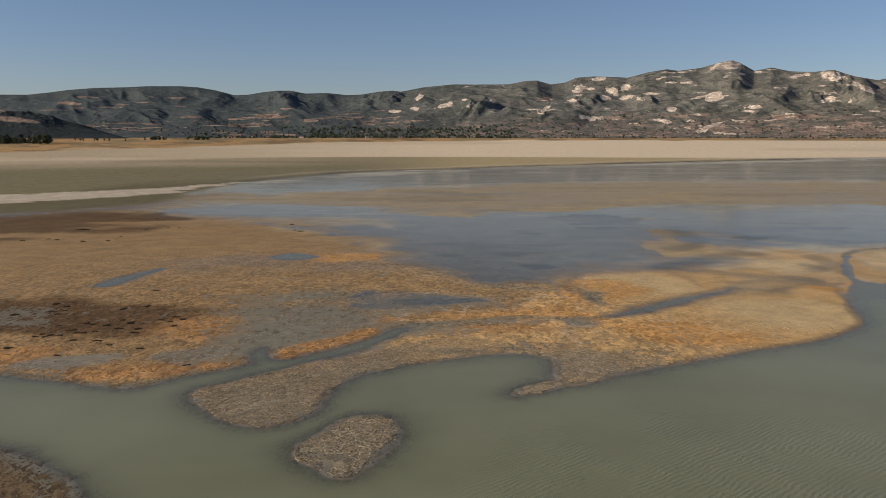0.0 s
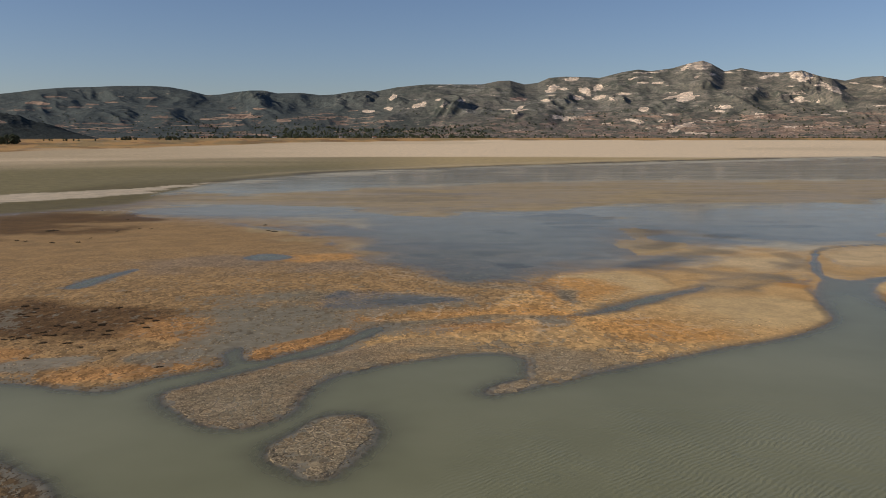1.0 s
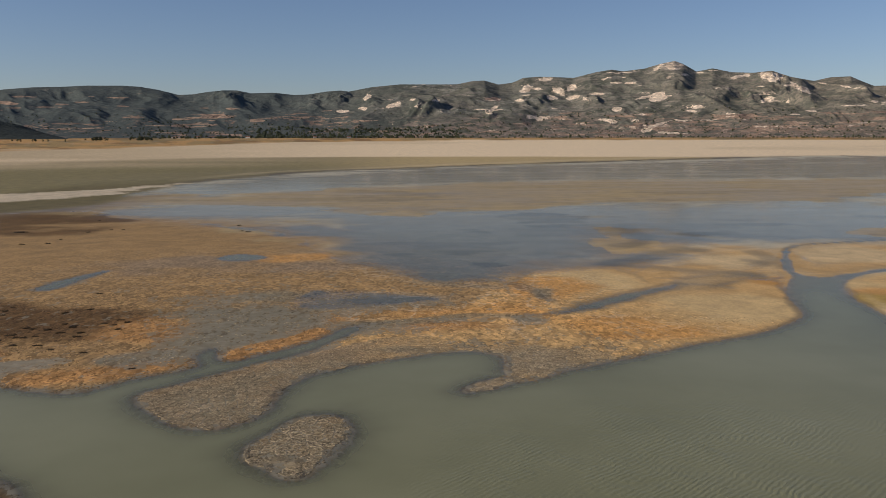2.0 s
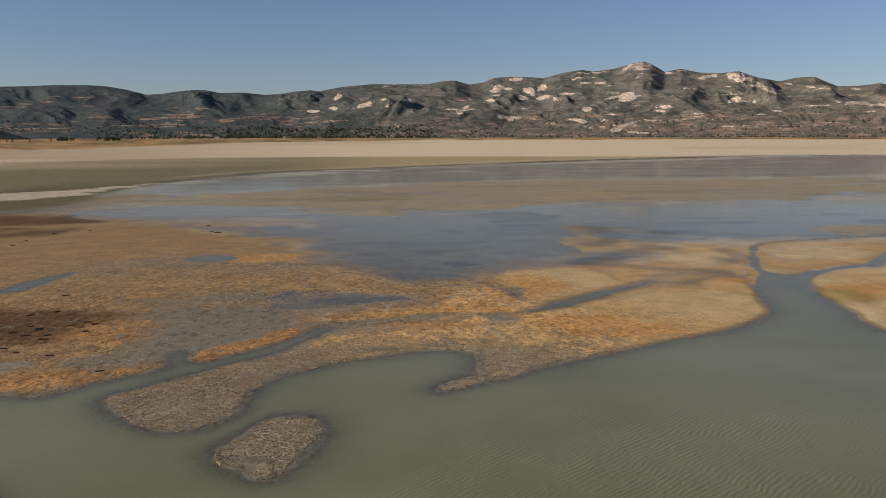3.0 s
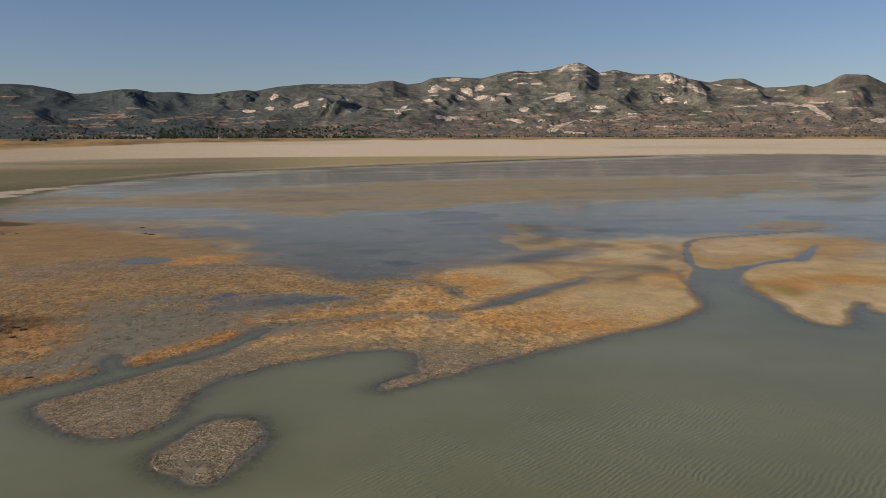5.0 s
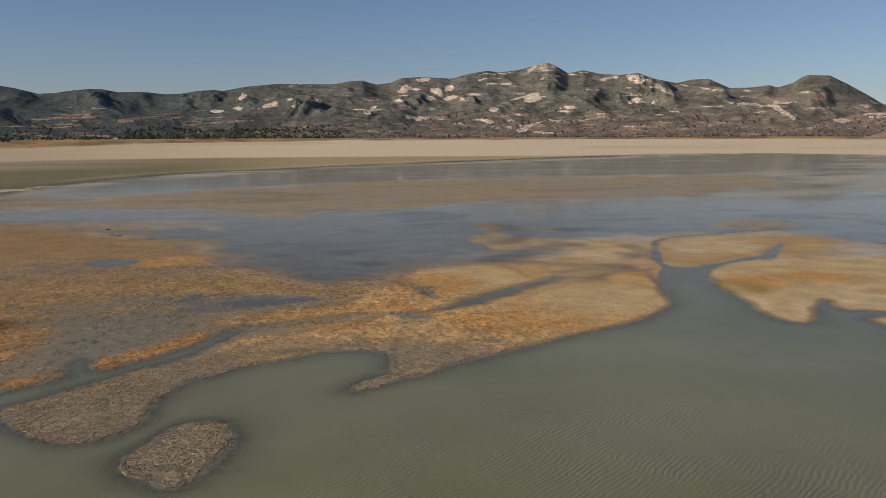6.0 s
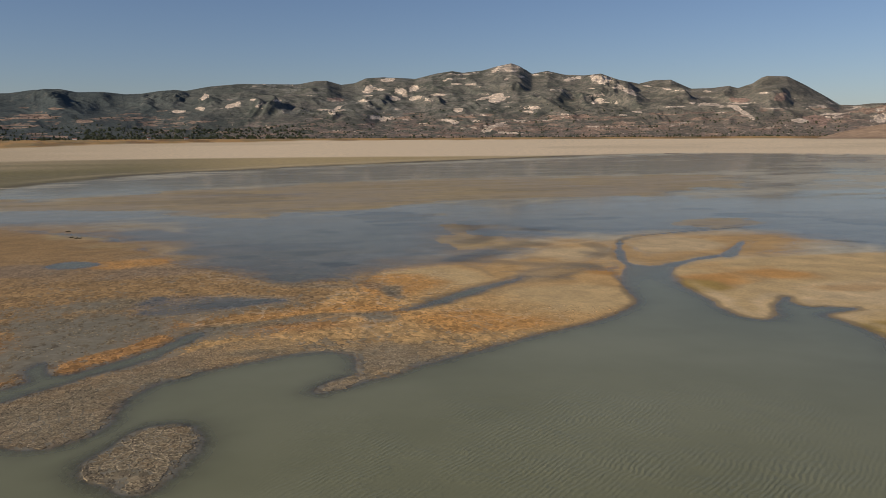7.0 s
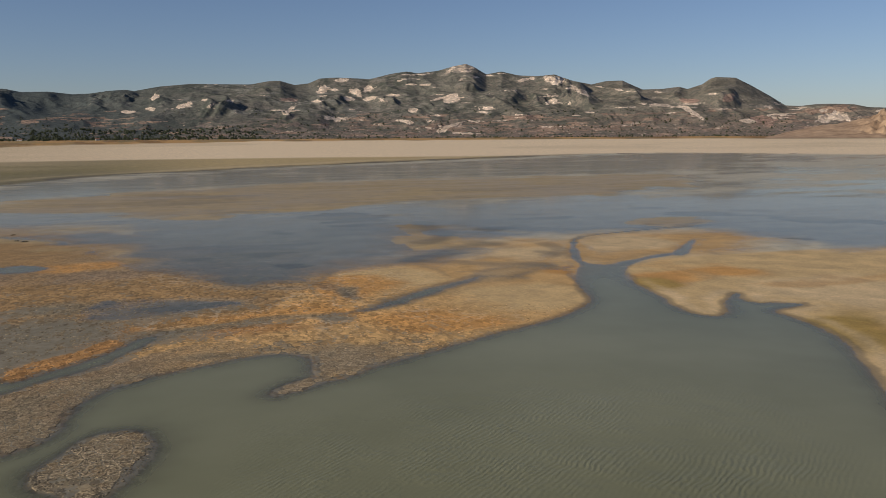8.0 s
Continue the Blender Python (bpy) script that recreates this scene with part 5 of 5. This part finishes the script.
def plate_points(centre, ring, z, gap, thick, rng, flat):
    """Vertices, faces and shades of one plate with curled, broken edges round a sunken middle."""
    cx, cy = centre
    points, shades, n = [], [], len(ring)
    tilt_x, tilt_y = rng.uniform(-0.02, 0.02), rng.uniform(-0.02, 0.02)
    # curled plates: rim tone mixes pale crumbs with painted-in light on raised edges
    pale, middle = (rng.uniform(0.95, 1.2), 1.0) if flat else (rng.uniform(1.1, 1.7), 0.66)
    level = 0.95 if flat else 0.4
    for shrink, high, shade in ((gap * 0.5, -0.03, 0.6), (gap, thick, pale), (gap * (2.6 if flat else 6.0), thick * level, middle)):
        for x, y in ring:
            d = math.hypot(x - cx, y - cy) + 1e-6
            f = max(0.15, 1 - shrink * rng.uniform(0.5, 1.7) / d)
            px, py = cx + (x - cx) * f, cy + (y - cy) * f
            lift = high * (rng.uniform(0.6, 1.3) if high > 0 else 1)
            points.append((px, py, z + lift + (tilt_x * (px - cx) + tilt_y * (py - cy)) * (high > 0)))
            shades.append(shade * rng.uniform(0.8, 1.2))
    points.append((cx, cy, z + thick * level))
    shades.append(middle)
    faces = []
    for k in range(n):
        m = (k + 1) % n
        faces += [(k, m, n + m, n + k), (n + k, n + m, 2 * n + m, 2 * n + k), (2 * n + k, 2 * n + m, 3 * n)]
    return points, faces, np.array(shades)[:, None]


def plate_mesh(name, points, faces, tones):
    mesh = bpy.data.meshes.new(name)
    mesh.from_pydata(points, [], faces)
    rgba = np.concatenate([tones, np.ones((len(points), 1))], 1).astype(np.float32)
    mesh.attributes.new("tone", "FLOAT_COLOR", "POINT").data.foreach_set("color", rgba.ravel())
    mesh.materials.append(CRUST)
    return mesh


def zone_tones(p):
    _, land, film, far = survey(p[:, 0], p[:, 1])
    tone = colours(p[:, 0], p[:, 1], land, film, far)[0]
    crust = 0.45 * tone + 0.55 * np.array((0.285, 0.232, 0.155))
    return np.maximum(crust, np.array((0.16, 0.128, 0.078)))


def lay_plates(outline, spacing, gap, thick, seed, depth=99.0, start=0.1, limit=90.0, single=False, name="mud_crust", label=""):
    def test(p):
        _, land, _, _ = survey(p[:, 0], p[:, 1])
        thin = fractal(p[:, 0], p[:, 1], 3.0, 3, 401)
        return (inside(outline, p[:, 0], p[:, 1]) > -0.3) & (land > start) & (land + 1.2 * thin < depth) & (np.hypot(p[:, 0], p[:, 1]) < limit) & ((thin > -0.45) | (spacing > 0.6))
    rng = random.Random(seed)
    found = cells(outline, spacing, seed, test)
    centres = np.array([c for c, _ in found])
    heights, tones = survey(centres[:, 0], centres[:, 1])[0], zone_tones(centres)
    allp, allf, allt = [], [], []
    order = np.argsort(np.hypot(centres[:, 0], centres[:, 1]))
    for rank, k in enumerate(order):
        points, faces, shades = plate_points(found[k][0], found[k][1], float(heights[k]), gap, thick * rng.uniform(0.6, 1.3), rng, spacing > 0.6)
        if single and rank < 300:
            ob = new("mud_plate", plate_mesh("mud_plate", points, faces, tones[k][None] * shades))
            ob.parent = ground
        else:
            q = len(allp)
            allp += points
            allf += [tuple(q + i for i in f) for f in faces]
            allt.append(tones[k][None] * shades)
    if allp:
        ob = new(name, plate_mesh(name, allp, allf, np.concatenate(allt)))
        tagged(ob, label, "mud crust", kind="stuff")


def clod(x, y, z, size, tall, rng):
    """An uneven lump of dried crust: a broken ring, a raised shoulder and a top."""
    points, n = [], 5
    turn, lean_x, lean_y = rng.uniform(0, 6.28), rng.uniform(-0.3, 0.3) * size, rng.uniform(-0.3, 0.3) * size
    radii = [size * rng.uniform(0.6, 1.2) for _ in range(n)]
    for shrink, high in ((1.0, -0.01), (rng.uniform(0.45, 0.75), tall)):
        for k in range(n):
            a = turn + k * 6.2832 / n
            up = high * rng.uniform(0.4, 1.2) if high > 0 else high
            points.append((x + math.cos(a) * radii[k] * shrink + lean_x * (high > 0), y + math.sin(a) * radii[k] * shrink + lean_y * (high > 0), z + up))
    points.append((x + lean_x, y + lean_y, z + tall * rng.uniform(0.7, 1.2)))
    faces = []
    for k in range(n):
        m = (k + 1) % n
        faces += [(k, m, n + m, n + k), (n + k, n + m, 2 * n)]
    return points, faces


WEST_BANK = [(-48, 56), (-48, 96), (8, 96), (8, 76), (-4, 72), (-10, 64), (-20, 56)]


def strew_clods(outline, per_metre, small, large, tall, seed, depth=99.0, limit=90.0, pull=0.35, single=0, name="", label=""):
    """Crumbs of crust thrown over a zone, thick where the crust is whole and along the shore."""
    rng = random.Random(seed)
    p = np.array(outline)
    (x0, y0), (x1, y1) = p.min(axis=0), p.max(axis=0)
    count = int((x1 - x0) * (y1 - y0) * per_metre)
    spots = np.array([(rng.uniform(x0, x1), rng.uniform(y0, y1)) for _ in range(count)])
    spots = spots[np.hypot(spots[:, 0], spots[:, 1]) < limit]
    z, land, film, far = survey(spots[:, 0], spots[:, 1])
    tone, _, _, _, crust, _ = colours(spots[:, 0], spots[:, 1], land, film, far)
    heap = fractal(spots[:, 0], spots[:, 1], 1.6, 3, seed + 1)
    dice = np.array([rng.random() for _ in spots])
    chance = 0.08 + 0.58 * crust + 0.5 * heap + 0.4 * (1 - step(land, 0.3, 1.4))
    good = (inside(outline, spots[:, 0], spots[:, 1]) > -0.2) & (land > -0.02) & (z > -0.012) & (land < depth) & (dice < chance)
    spots, z, tone = spots[good], z[good], tone[good]
    order = np.argsort(np.hypot(spots[:, 0], spots[:, 1]))
    allp, allf, allt = [], [], []
    for rank, k in enumerate(order):
        size = rng.uniform(small, large)
        shade = rng.uniform(0.6, 1.45)
        colour = (tone[k] * (1 - pull) + np.array((0.27, 0.23, 0.178)) * pull) * shade
        points, faces = clod(spots[k][0], spots[k][1], float(z[k]), size, tall * rng.uniform(0.5, 1.4), rng)
        if rank < single:
            ob = new("mud_clod", plate_mesh("mud_clod", points, faces, np.repeat(colour[None], len(points), 0)))
            ob.parent = ground
        else:
            q = len(allp)
            allp += points
            allf += [tuple(q + i for i in f) for f in faces]
            allt.append(np.repeat(colour[None], len(points), 0))
    if allp:
        tagged(new(name, plate_mesh(name, allp, allf, np.concatenate(allt))), label, "mud crust", kind="stuff")


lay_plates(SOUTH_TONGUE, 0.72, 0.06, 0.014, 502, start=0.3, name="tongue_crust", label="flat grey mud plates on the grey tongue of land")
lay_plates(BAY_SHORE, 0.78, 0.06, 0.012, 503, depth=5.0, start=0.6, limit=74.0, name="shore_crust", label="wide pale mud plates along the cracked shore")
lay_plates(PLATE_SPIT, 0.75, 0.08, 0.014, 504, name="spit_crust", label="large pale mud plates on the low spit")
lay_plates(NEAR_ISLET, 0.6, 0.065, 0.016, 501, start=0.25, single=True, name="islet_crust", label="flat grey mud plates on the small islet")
strew_clods(SOUTH_TONGUE, 24.0, 0.04, 0.1, 0.03, 512, name="tongue_crumbs", label="pale broken mud crumbs on the grey tongue of land")
strew_clods(WEST_BANK, 13.0, 0.07, 0.17, 0.026, 515, limit=100.0, pull=0.08, name="bank_crumbs", label="orange and pale mud crumbs over the western flat")
strew_clods(SOUTH_FLAT, 11.0, 0.05, 0.14, 0.018, 517, limit=86.0, pull=0.1, name="shore_crumbs", label="ochre and pale mud crumbs over the southern flat")
strew_clods(CORNER_FLAT, 22.0, 0.05, 0.13, 0.022, 516, limit=56.0, pull=0.2, name="corner_crumbs", label="dark brown mud crumbs by the water")
strew_clods(NEAR_ISLET, 32.0, 0.04, 0.11, 0.035, 511, single=180, name="islet_crumbs", label="pale broken mud crumbs on the small islet")
